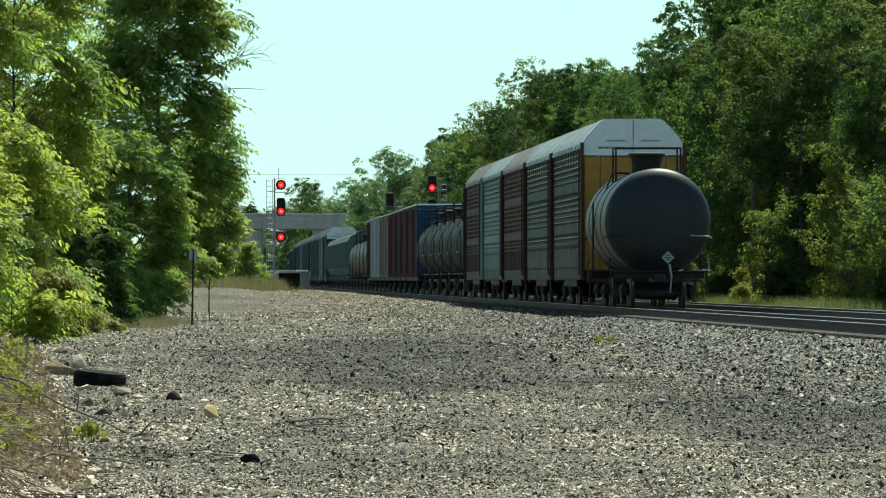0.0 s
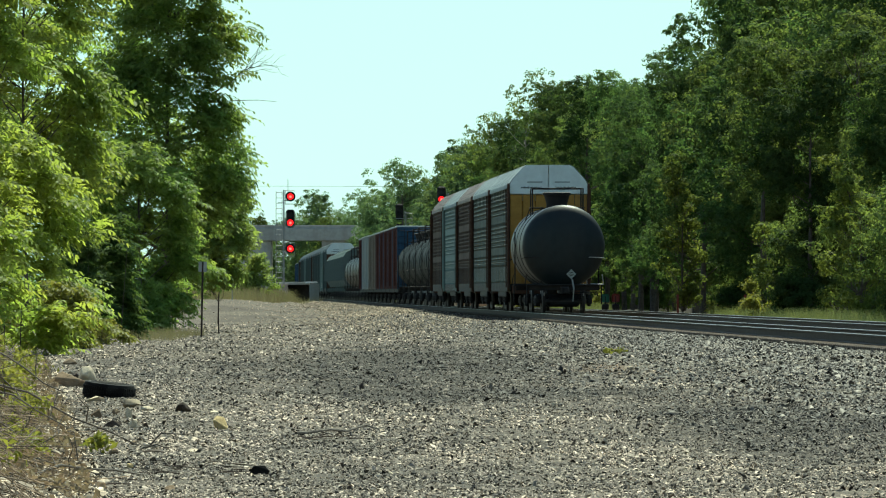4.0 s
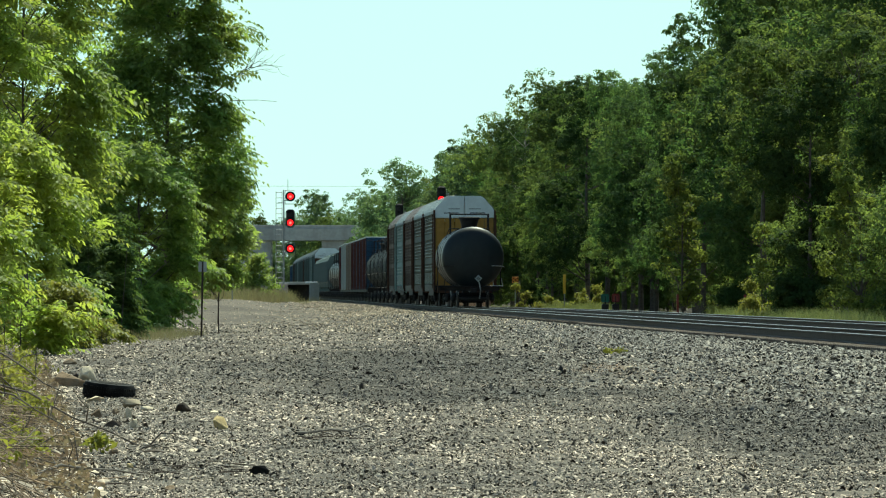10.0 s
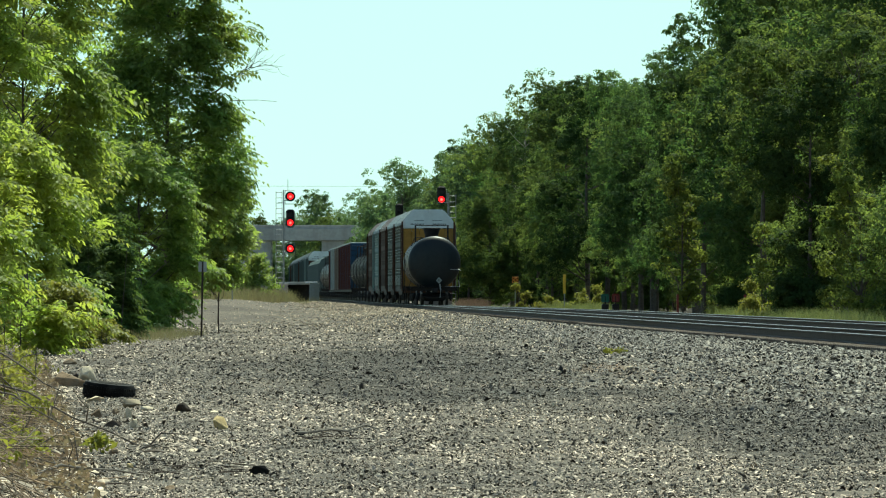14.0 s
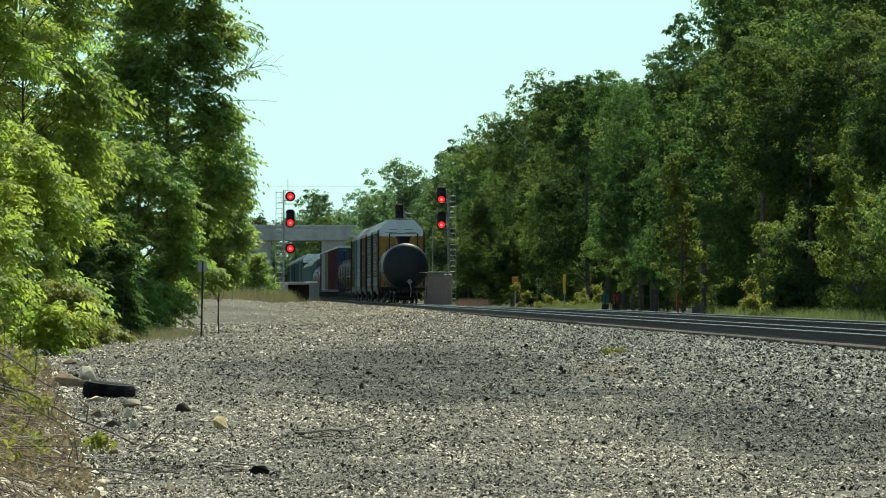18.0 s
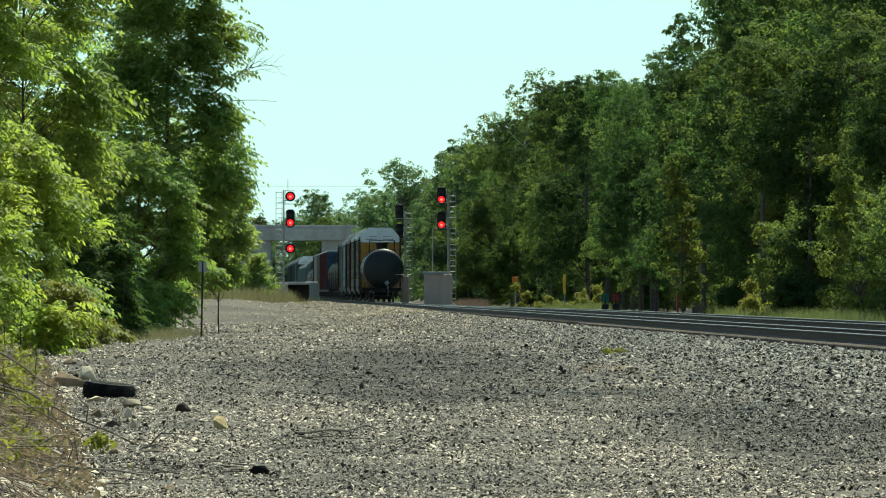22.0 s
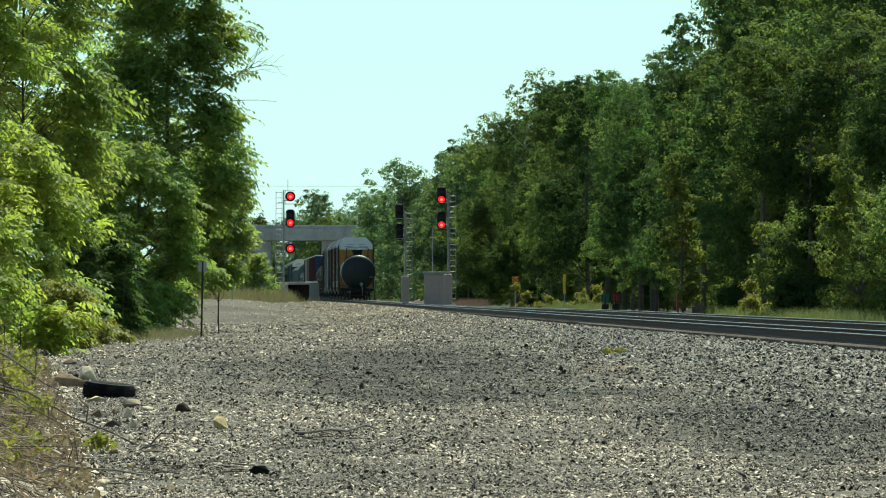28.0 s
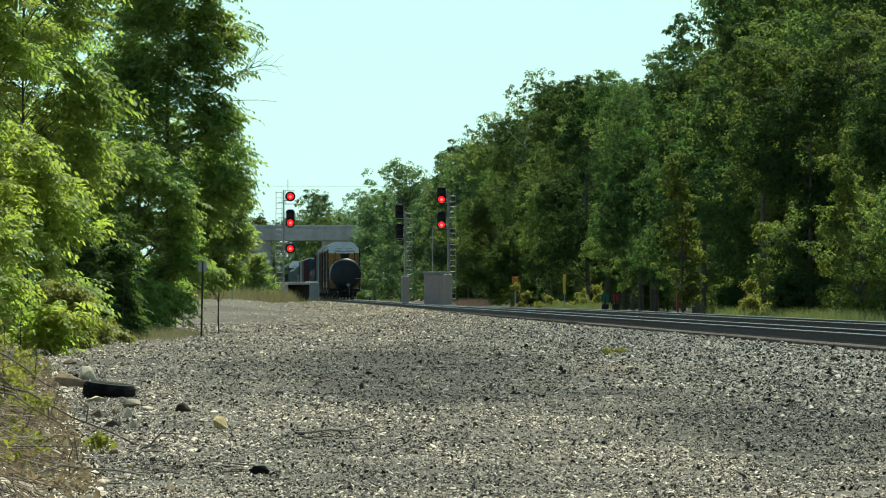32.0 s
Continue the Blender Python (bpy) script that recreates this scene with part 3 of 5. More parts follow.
def auto_rack(name, label, panel, post, door, roof, light_dashes=False, group="cars of the train"):
    """A covered car carrier: flat car with decks, slotted side panels between posts, arched roof, end doors."""
    length, w, z0, z1 = 28.0, 1.53, 1.0, 5.0
    car = thing(name, label, "auto rack", group)
    part("underframe", box(bmesh.new(), (0, length / 2, 0.98), (2.9, length - 1.0, 0.3), 0.03), post, car)
    for z in (2.45, 3.75):
        part("deck", box(bmesh.new(), (0, length / 2, z), (2.9, length - 1.0, 0.08)), BLACK, car, "steel deck inside the car")
    n = 12
    step = (length - 0.8) / n
    slots = {}
    for sx in (-1, 1):
        ys = [-step / 2 + 0.07]
        for q in range(4):
            ys += [ys[0] + (step - 0.14) * q / 4 + 0.06, ys[0] + (step - 0.14) * (q + 1) / 4]
        ys += [step / 2 + 0.0]
        zs, full = [1.2, 1.95], []
        for lo, hi, rows in ((1.95, 2.35, 3), (2.6, 3.65, 6), (3.9, 4.95, 6)):
            if zs[-1] < lo - 0.01:
                zs.append(lo)
            for r in range(rows):
                h = (hi - lo) / rows
                full.append(len(zs))
                zs += [lo + h * (r + 0.28), lo + h * (r + 1)]
        zs.append(5.0)
        bm = slotted(ys, zs, lambda a, q: a % 2 == 0 or (q not in full and q != 0), 0.006)
        slots[sx] = finish(bm)
        slots[sx].materials.append(panel)
        for k in range(n):
            o = part("side_panel", slots[sx], panel, car)
            o.location = (sx * w, 0.4 + (k + 0.5) * step, 0)
        # added pale strips imitate light that shows at the slots and lower bars
        if light_dashes:
            bm = bmesh.new()
            for q in range(6):
                y = -step / 2 + 0.07 + (step - 0.14) * (q + 0.5) / 6 + 0.02
                for lo, hi, rows in ((2.0, 2.35, 2), (2.7, 3.6, 5), (4.0, 4.95, 5)):
                    for r in range(rows):
                        box(bm, (sx * 0.007, y, lo + (hi - lo) / rows * (r + 0.2)), (0.008, 0.2, 0.02))
                if q % 2:
                    box(bm, (sx * 0.007, y, 1.55), (0.008, 0.03, 0.6))
            me = finish(bm)
            me.materials.append(SLOT_LIGHT)
            for k in range(n):
                o = tagged(part("slot_rim", me, SLOT_LIGHT, car, "pale strips painted as light at the slots"), kind="stuff")
                o.location = (sx * w, 0.4 + (k + 0.5) * step, 0)
        part("skirt", box(bmesh.new(), (sx * (w - 0.02), length / 2, 1.02), (0.06, length - 1.4, 0.36), 0.01), BLACK, car)
        me = finish(box(bmesh.new(), (0, 0, 2.95), (0.03, 0.13, 4.1), 0.004))
        me.materials.append(panel)
        for k in range(n + 1):
            o = part("post", me, panel, car)
            o.location = (sx * w, 0.4 + k * step, 0)
    prof = [(-1.60, 4.97), (-1.58, 5.12), (-1.46, 5.32), (-1.02, 5.80), (-0.86, 5.89), (0.86, 5.89), (1.02, 5.80), (1.46, 5.32), (1.58, 5.12), (1.60, 4.97)]
    step = (length - 0.6) / 9
    bm = bmesh.new()
    ends = []
    for y in (0.012, step - 0.012):
        for s in (1.0, 0.975):
            ends.append([bm.verts.new((x * s, y, 4.97 + (z - 4.97) * s)) for x, z in prof])
    for i in range(len(prof) - 1):
        bm.faces.new((ends[0][i], ends[0][i + 1], ends[2][i + 1], ends[2][i]))
        bm.faces.new((ends[1][i], ends[3][i], ends[3][i + 1], ends[1][i + 1]))
        for p, q in ((0, 1), (2, 3)):
            bm.faces.new((ends[p][i], ends[q][i], ends[q][i + 1], ends[p][i + 1]))
    bmesh.ops.recalc_face_normals(bm, faces=bm.faces[:])
    for (x1, q1), (x2, q2) in zip(prof, prof[1:]):
        rod(bm, (x1 * 1.005, step - 0.02, q1), (x2 * 1.005, step - 0.02, q2), 0.012, seg=6)
    sheet = finish(bm)
    sheet.materials.append(roof)
    for k in range(9):
        o = part("roof_sheet", sheet, ROOFM, car)
        o.location = (0, 0.3 + k * step, 0)
    for e, d in ((0.0, 1), (length, -1)):
        for sx in (-1, 1):
            y = e + d * 0.26
            bm = bmesh.new()
            face = [(sx * 0.014, 4.74), (sx * 0.014, 5.87), (sx * 0.85, 5.87), (sx * 1.00, 5.78), (sx * 1.44, 5.30), (sx * 1.55, 5.11), (sx * 1.56, 4.74)]
            va = [bm.verts.new((x, y, z)) for x, z in face]
            vb = [bm.verts.new((x, y + d * 0.05, z)) for x, z in face]
            bm.faces.new(va), bm.faces.new(vb)
            for i in range(len(face)):
                j = (i + 1) % len(face)
                bm.faces.new((va[i], va[j], vb[j], vb[i]))
            bmesh.ops.recalc_face_normals(bm, faces=bm.faces[:])
            cap = part("end_cap", bm, WHITEP, car, "white upper end panel")
            bm = bmesh.new()
            for k in range(15):
                box(bm, (sx * (0.30 + 0.055 * k), y - d * 0.004, 4.98), (0.036, 0.006, 0.06 if k % 3 else 0.08))
            part("lettering", bm, BLACK, cap, "line of small black print too small to read")
            bm = bmesh.new()
            box(bm, (sx * 0.55, y - d * 0.004, 5.20), (0.6, 0.006, 0.05))
            part("faded_mark", bm, HOPPER, cap)
            for k in range(3):
                o = part("end_door", box(bmesh.new(), (sx * (0.27 + 0.51 * k), y + d * 0.02 * (3 - k), 2.92), (0.49, 0.06, 3.56), 0.02), door, car, "folding end door")
                for z in (1.6, 2.7, 3.8):
                    part("door_rib", box(bmesh.new(), (sx * (0.27 + 0.51 * k), y - d * 0.035 + d * 0.02 * (3 - k), z), (0.45, 0.03, 0.06)), door, o)
            part("corner_post", box(bmesh.new(), (sx * 1.60, e + d * 0.34, 3.0), (0.10, 0.3, 4.3), 0.02), post, car)
            part("end_ladder", ladder(bmesh.new(), sx * 1.68, e + d * 0.75, 1.1, 4.8, 0.4, "Y", 0.016), post, car)
        part("end_sill", box(bmesh.new(), (0, e + d * 0.25, 0.95), (2.9, 0.3, 0.4), 0.03), post, car)
        coupler(car, e, -d)
        truck(car, e + d * 2.9)
    # black sill made deep, filling the gap as the shade under the car
    part("center_sill", box(bmesh.new(), (0, length / 2, 0.68), (0.7, length - 1.6, 0.5), 0.03), BLACK, car)
    for sx in (-1, 1):
        part("side_sill", box(bmesh.new(), (sx * 1.42, length / 2, 0.78), (0.1, 11.0, 0.34), 0.04), BLACK, car)
    return car


def box_car(name, label, length, side, end, height=4.72, ribs=True):
    car = thing(name, label, "boxcar", "cars of the train")
    part("body", box(bmesh.new(), (0, length / 2, (1.0 + height) / 2), (2.92, length - 0.8, height - 1.0), 0.03), side, car)
    n = 14
    for sx in (-1, 1):
        for k in range(n + 1):
            part("side_post", box(bmesh.new(), (sx * 1.455, 0.45 + (length - 0.9) * k / n, (1.0 + height) / 2), (0.03, 0.1, height - 1.1), 0.01), side, car)
        dr = part("door", box(bmesh.new(), (sx * 1.475, length / 2, (1.1 + height) / 2), (0.04, 3.0, height - 1.35), 0.02), side, car, "sliding door")
        bm = bmesh.new()
        for q in (-1.0, 0.0, 1.0):
            rod(bm, (sx * 1.505, length / 2 + q, 1.2), (sx * 1.505, length / 2 + q, height - 0.2), 0.014)
        part("lock_rod", bm, side, dr)
    for e, d in ((0.0, 1), (length, -1)):
        part("end_wall", box(bmesh.new(), (0, e + d * 0.37, (1.0 + height) / 2), (2.94, 0.08, height - 0.96), 0.02), end, car)
        for k in range(9):
            z = 1.35 + (height - 1.6) * k / 8
            part("end_rib", box(bmesh.new(), (0, e + d * 0.31, z), (2.6, 0.10, 0.16), 0.05), end, car)
        part("end_ladder", ladder(bmesh.new(), -1.2, e + d * 0.2, 1.1, height - 0.2), BLACK, car)
        part("end_ladder", ladder(bmesh.new(), 1.2, e + d * 0.2, 1.1, height - 1.6), BLACK, car)
        coupler(car, e, -d)
        truck(car, e + d * 2.3)
    bm = bmesh.new()
    for k in range(12):
        box(bm, (0, 0.4 + (length - 0.8) * (k + 0.5) / 12, height + 0.05), (3.0, (length - 0.8) / 12 - 0.04, 0.1), 0.03)
    part("roof", bm, ROOFM, car)
    # deep black sill that doubles as shade beneath the body
    part("center_sill", box(bmesh.new(), (0, length / 2, 0.68), (0.7, length - 1.6, 0.5), 0.03), BLACK, car)
    part("sill", box(bmesh.new(), (0, length / 2, 0.92), (2.7, length - 0.9, 0.26), 0.02), BLACK, car)
    return car


def hopper_car(name, label, length, body, height=4.7):
    car = thing(name, label, "covered hopper", "cars of the train")
    bm = bmesh.new()
    prof = [(-1.2, 1.3), (-1.58, 2.0), (-1.6, 3.9), (-1.3, 4.4), (-0.6, height), (0.6, height), (1.3, 4.4), (1.6, 3.9), (1.58, 2.0), (1.2, 1.3)]
    a = [bm.verts.new((x, 1.0, z)) for x, z in prof]
    b = [bm.verts.new((x, length - 1.0, z)) for x, z in prof]
    bm.faces.new(a), bm.faces.new(b)
    for i in range(len(prof)):
        j = (i + 1) % len(prof)
        bm.faces.new((a[i], a[j], b[j], b[i]))
    bmesh.ops.recalc_face_normals(bm, faces=bm.faces[:])
    part("body", bm, body, car)
    n = 12
    for sx in (-1, 1):
        for k in range(n + 1):
            part("side_rib", box(bmesh.new(), (sx * 1.61, 1.05 + (length - 2.1) * k / n, 2.9), (0.10, 0.08, 2.1), 0.01), body, car)
    part("roof_walk", box(bmesh.new(), (0, length / 2, height + 0.14), (0.7, length - 1.6, 0.05)), STEEL, car)
    for k in range(4):
        part("hatch", box(bmesh.new(), (0, 2.5 + (length - 5) * k / 3, height + 0.06), (0.9, 1.6, 0.12), 0.04), body, car)
        part("discharge_bay", box(bmesh.new(), (0, 3.4 + (length - 6.8) * k / 3, 1.05), (1.5, 1.8, 0.6), 0.25), body, car)
    for e, d in ((0.0, 1), (length, -1)):
        part("end_sill", box(bmesh.new(), (0, e + d * 0.7, 1.0), (2.9, 1.2, 0.3), 0.03), body, car)
        for sx in (-1, 1):
            bm = bmesh.new()
            rod(bm, (sx * 1.2, e + d * 0.3, 1.1), (sx * 1.2, e + d * 1.0, 3.6), 0.04)
            part("end_strut", bm, body, car)
        part("end_ladder", ladder(bmesh.new(), -1.2, e + d * 0.2, 1.1, 4.2), body, car)
        coupler(car, e, -d)
        truck(car, e + d * 2.2)
    return car


def make_train():
    """The cars from the tail on, each placed ahead of the last."""
    rack = [auto_rack("auto_rack", "enclosed auto rack, grey slotted sides, white end caps over mustard doors", GREYPANEL, BROWNP, YELLOWP, ROOFM, True),
            auto_rack("auto_rack", "enclosed auto rack, brown weathered sides and rusty posts", BROWNGREY, BROWNP, BROWNP, ROOFB),
            auto_rack("auto_rack", "enclosed auto rack, pale blue-grey slotted sides", PALEPANEL, PALEPANEL, PALEPANEL, ROOFM, True),
            auto_rack("auto_rack", "enclosed auto rack, dull green-grey weathered sides", HOPPERG, HOPPERG, BROWNP, HOPPER)]
    tank_a = tank_car("tank_car", "grey stained tank car streaked with dark spills", 17.6, 1.5, 2.5, TANK2, (4.4, 13.2), 0.5)
    tank_b = tank_car("tank_car", "dark tank car with a grating on top", 17.6, 1.5, 2.5, TANK, (4.4, 13.2), 0.5)
    boxes = {"maroon": box_car("boxcar", "maroon boxcar with a blue end wall", 17.0, MAROON, BLUEP, 4.95),
             "tan": box_car("boxcar", "faded tan steel boxcar", 17.0, TANP, MAROON, 4.95),
             "white": box_car("boxcar", "dirty white steel boxcar", 17.0, HOPPER, HOPPER, 5.0),
             "blue": box_car("boxcar", "dark blue steel boxcar", 17.0, BLUEP, BLUEP, 4.9)}
    hopper = hopper_car("covered_hopper", "dull green-grey ribbed covered hopper car", 18.0, HOPPERG)
    used = set()
    at = 0.0
    order = [(tail_tank(), 18.3), (rack[0], 28.6), (rack[0], 28.6), (rack[1], 28.6), (rack[2], 28.6), (rack[1], 28.6)]
    order += [(tank_a, 18.2)] * 6
    order += [(boxes[k], 17.6) for k in ("maroon", "maroon", "maroon", "maroon", "maroon", "tan", "tan", "white", "white", "maroon")]
    order += [(tank_b, 18.2)] * 5 + [(hopper, 18.6)] * 8
    order += [(rack[k], 28.6) for k in (3, 2, 3, 3, 3, 0, 3, 3, 3, 2, 3, 3, 0, 3)]
    order += [(boxes["blue"], 17.6)] * 6
    for car, length in order:
        if car in used:
            car = copy_thing(car, Matrix())
        used.add(car)
        CARS.append((car, at))
        at += length


make_train()


def tail_at(t):
    """Metres ahead of the camera of the train's tail at t seconds: it gathers speed slowly."""
    return 309.0 + 22.2 * t + 0.027 * t * t


# ---- signals, bridge and lineside things ----
def signal_head(parent, x, y, z, lit, lenses=2):
    """A colour-light head that looks back along the track (towards -y); its lowest lens is lit."""
    h = 0.60 * lenses
    bm = bmesh.new()
    if lenses > 1:
        box(bm, (x, y + 0.14, z), (0.62, 0.3, h + 0.12), 0.12)
    else:
        lathe(bm, [(0.0, 0.36), (0.06, 0.37), (0.25, 0.25), (0.3, 0.1)], "Y", 24, (x, y, z))
    head = part("signal_head", bm, BLACK, parent, "black signal head, lower lens showing red" if lit else "black signal head, dark")
    for k in range(lenses):
        zz = z - h / 2 + 0.30 + 0.60 * k
        on = lit and k == 0
        part("lens", lathe(bmesh.new(), [(0.03, 0.23), (-0.02, 0.22), (-0.06, 0.15), (-0.08, 0.04)], "Y", 24, (x, y - 0.02, zz)), RED_ON if on else DARK, head, "glowing red lens" if on else "unlit lens", True)
        if on:
            part("lamp", lathe(bmesh.new(), [(-0.07, 0.10), (-0.095, 0.08), (-0.10, 0.02)], "Y", 20, (x, y - 0.02, zz - 0.02)), RED_HOT, head, "bright lamp behind the lens", True)
        bm = bmesh.new()
        for q in range(14):
            arc = [math.radians(-10 + 200 * (q + s) / 14) for s in (0, 1)]
            vs = [bm.verts.new((x + r * math.cos(a), yy, zz + r * math.sin(a))) for yy in (y, y - 0.3) for r in (0.25, 0.265) for a in arc]
            for f in ((0, 1, 5, 4), (2, 6, 7, 3), (0, 4, 6, 2), (4, 5, 7, 6)):
                bm.faces.new([vs[i] for i in f])
        part("hood", bm, BLACK, head)
    return head


def signal_mast(name, label, m, height, heads, side, base_h=2.2):
    """A galvanised mast with a ladder, platform frames and heads held out to one side."""
    s = thing(name, label, "railway signal", "signals by the track", m)
    bm = bmesh.new()
    rod(bm, (0, 0, 0), (0, 0, height), 0.06, 0.05, 12)
    part("mast", bm, STEEL, s)
    if len(heads) > 2:
        part("whip", rod(bmesh.new(), (side * 0.3, 0, height - 0.3), (side * 0.3, 0, height + 0.75), 0.02), STEEL, s, "thin whip antenna")
    part("mast_base", box(bmesh.new(), (0, 0, 0.15), (0.7, 0.7, 0.5), 0.06), CONCRETE, s, "concrete footing")
    bm = bmesh.new()
    ladder(bm, -side * 0.35, 0.25, 0.4, height - 0.2, 0.44, "X", 0.02)
    part("ladder", bm, STEEL, s)
    bm = bmesh.new()
    for z in np.arange(1.2, height, 1.1):
        box(bm, (-side * 0.18, 0.12, z), (0.5, 0.05, 0.05))
        rod(bm, (0, 0, z), (-side * 0.35, 0.25, z), 0.02)
    part("ladder_bracket", bm, STEEL, s)
    part("case", box(bmesh.new(), (0, 0.05, base_h / 2), (0.62, 0.5, base_h), 0.04), CABINET, s, "tall grey relay case at the mast's foot")
    for z, lit, lenses in heads:
        signal_head(s, side * 0.48, -0.15, z, lit, lenses)
        bm = bmesh.new()
        rod(bm, (0, 0, z - 0.3), (side * 0.48, -0.05, z - 0.3), 0.035)
        box(bm, (side * 0.42, 0.1, z - 0.55), (0.7, 0.7, 0.05))
        for q in (0.1, 0.75):
            rod(bm, (side * q, 0.42, z - 0.55), (side * q, 0.42, z + 0.45), 0.018)
        rod(bm, (side * 0.1, 0.42, z + 0.45), (side * 0.75, 0.42, z + 0.45), 0.018)
        part("head_bracket", bm, STEEL, s)
    return s


def place(d, x, z=0.0):
    return pose(x, d, z)


signal_mast("signal_mast", "three-headed lattice railway signal with three red lights beside the gravel lot", place(763, -11.62), 8.75, ((8.26, True, 1), (6.65, True, 2), (4.46, True, 1)), 1, 1.9)
signal_mast("signal_mast", "two-headed railway signal with two red lights, ladder and relay case", place(763, 0.37), 8.5, ((8.35, True, 2), (6.5, True, 2)), -1, 2.6)
signal_mast("signal_mast", "dark railway signal seen from behind, with ladder", place(856, -3.1), 7.9, ((7.85, False, 2), (6.2, False, 2)), -1, 2.6)


def signal_house():
    h = thing("signal_house", "pale metal signal equipment house with a light flat roof", "equipment house", "", pose(-0.5, 795, 0))
    part("body", box(bmesh.new(), (0, 0, 1.37), (1.9, 2.6, 2.54), 0.02), CABINET, h)
    part("roof", box(bmesh.new(), (0, 0, 2.73), (2.1, 2.8, 0.2), 0.03), HOPPER, h)
    part("door", box(bmesh.new(), (-0.2, -1.31, 1.2), (0.85, 0.03, 1.95), 0.01), CABINET, h)
    part("plinth", box(bmesh.new(), (0, 0, 0.06), (2.2, 2.9, 0.2), 0.02), CONCRETE, h)
    bm = bmesh.new()
    rod(bm, (-0.3, 0.9, 2.5), (-0.3, 0.9, 6.2), 0.04)
    rod(bm, (-0.55, 0.9, 5.4), (-0.05, 0.9, 5.4), 0.02)
    part("antenna_pole", bm, STEEL, h)


signal_house()


def dock():
    d = thing("loading_dock", "concrete dock, pale slab over a dark opening beside the track", "loading dock", "", pose(-14.6, 1041, 0))
    part("slab", box(bmesh.new(), (-0.2, 0, 2.13), (3.0, 4, 0.28), 0.03), CONCRETE, d)
    # near-black sheet that paints the shade inside the opening
    part("back_wall", box(bmesh.new(), (-0.2, 1.8, 1.0), (2.9, 0.3, 2.0)), DARK, d)
    part("side_wall", box(bmesh.new(), (-1.55, 0, 1.0), (0.25, 4, 2.0)), CONCRETE, d)
    c = thing("equipment_cabinet", "pale grey metal cabinet with a white cap beside the track", "cabinet", "", pose(-12.75, 1036, 0))
    part("body", box(bmesh.new(), (0, 0, 1.05), (0.95, 1.0, 2.1), 0.03), HOPPER, c)
    part("cap", box(bmesh.new(), (-0.3, 0, 2.22), (1.2, 1.2, 0.16), 0.03), WHITEP, c)


dock()


def bridge():
    b = tagged(new("overpass"), "grey concrete road overpass across the railway", "bridge")
    b.matrix_basis = pose(-21.5, 1619, 0)
    part("girder", box(bmesh.new(), (-4, 0, 10.15), (60, 1.2, 1.9), 0.06), CONCRETE, b, "long pale concrete edge girder")
    part("girder", box(bmesh.new(), (-4, 12, 10.15), (60, 1.2, 1.9), 0.06), CONCRETE, b)
    part("deck", box(bmesh.new(), (-4, 6, 10.6), (60, 12, 0.4)), CONCRETE, b)
    part("parapet", box(bmesh.new(), (-4, -0.2, 11.35), (60, 0.3, 0.5), 0.03), CONCRETE, b)
    part("abutment", box(bmesh.new(), (7.0, 6, 4.6), (8.6, 12, 9.2), 0.1), CONCRETE, b, "broad concrete abutment")
    part("abutment", box(bmesh.new(), (-9.6, 6, 4.6), (9.0, 12, 9.2), 0.1), CONCRETE, b)
    for y in (2.5, 5, 7.5, 10):
        part("beam", box(bmesh.new(), (-4, y, 9.8), (60, 0.5, 1.2), 0.03), CONCRETE, b)


bridge()


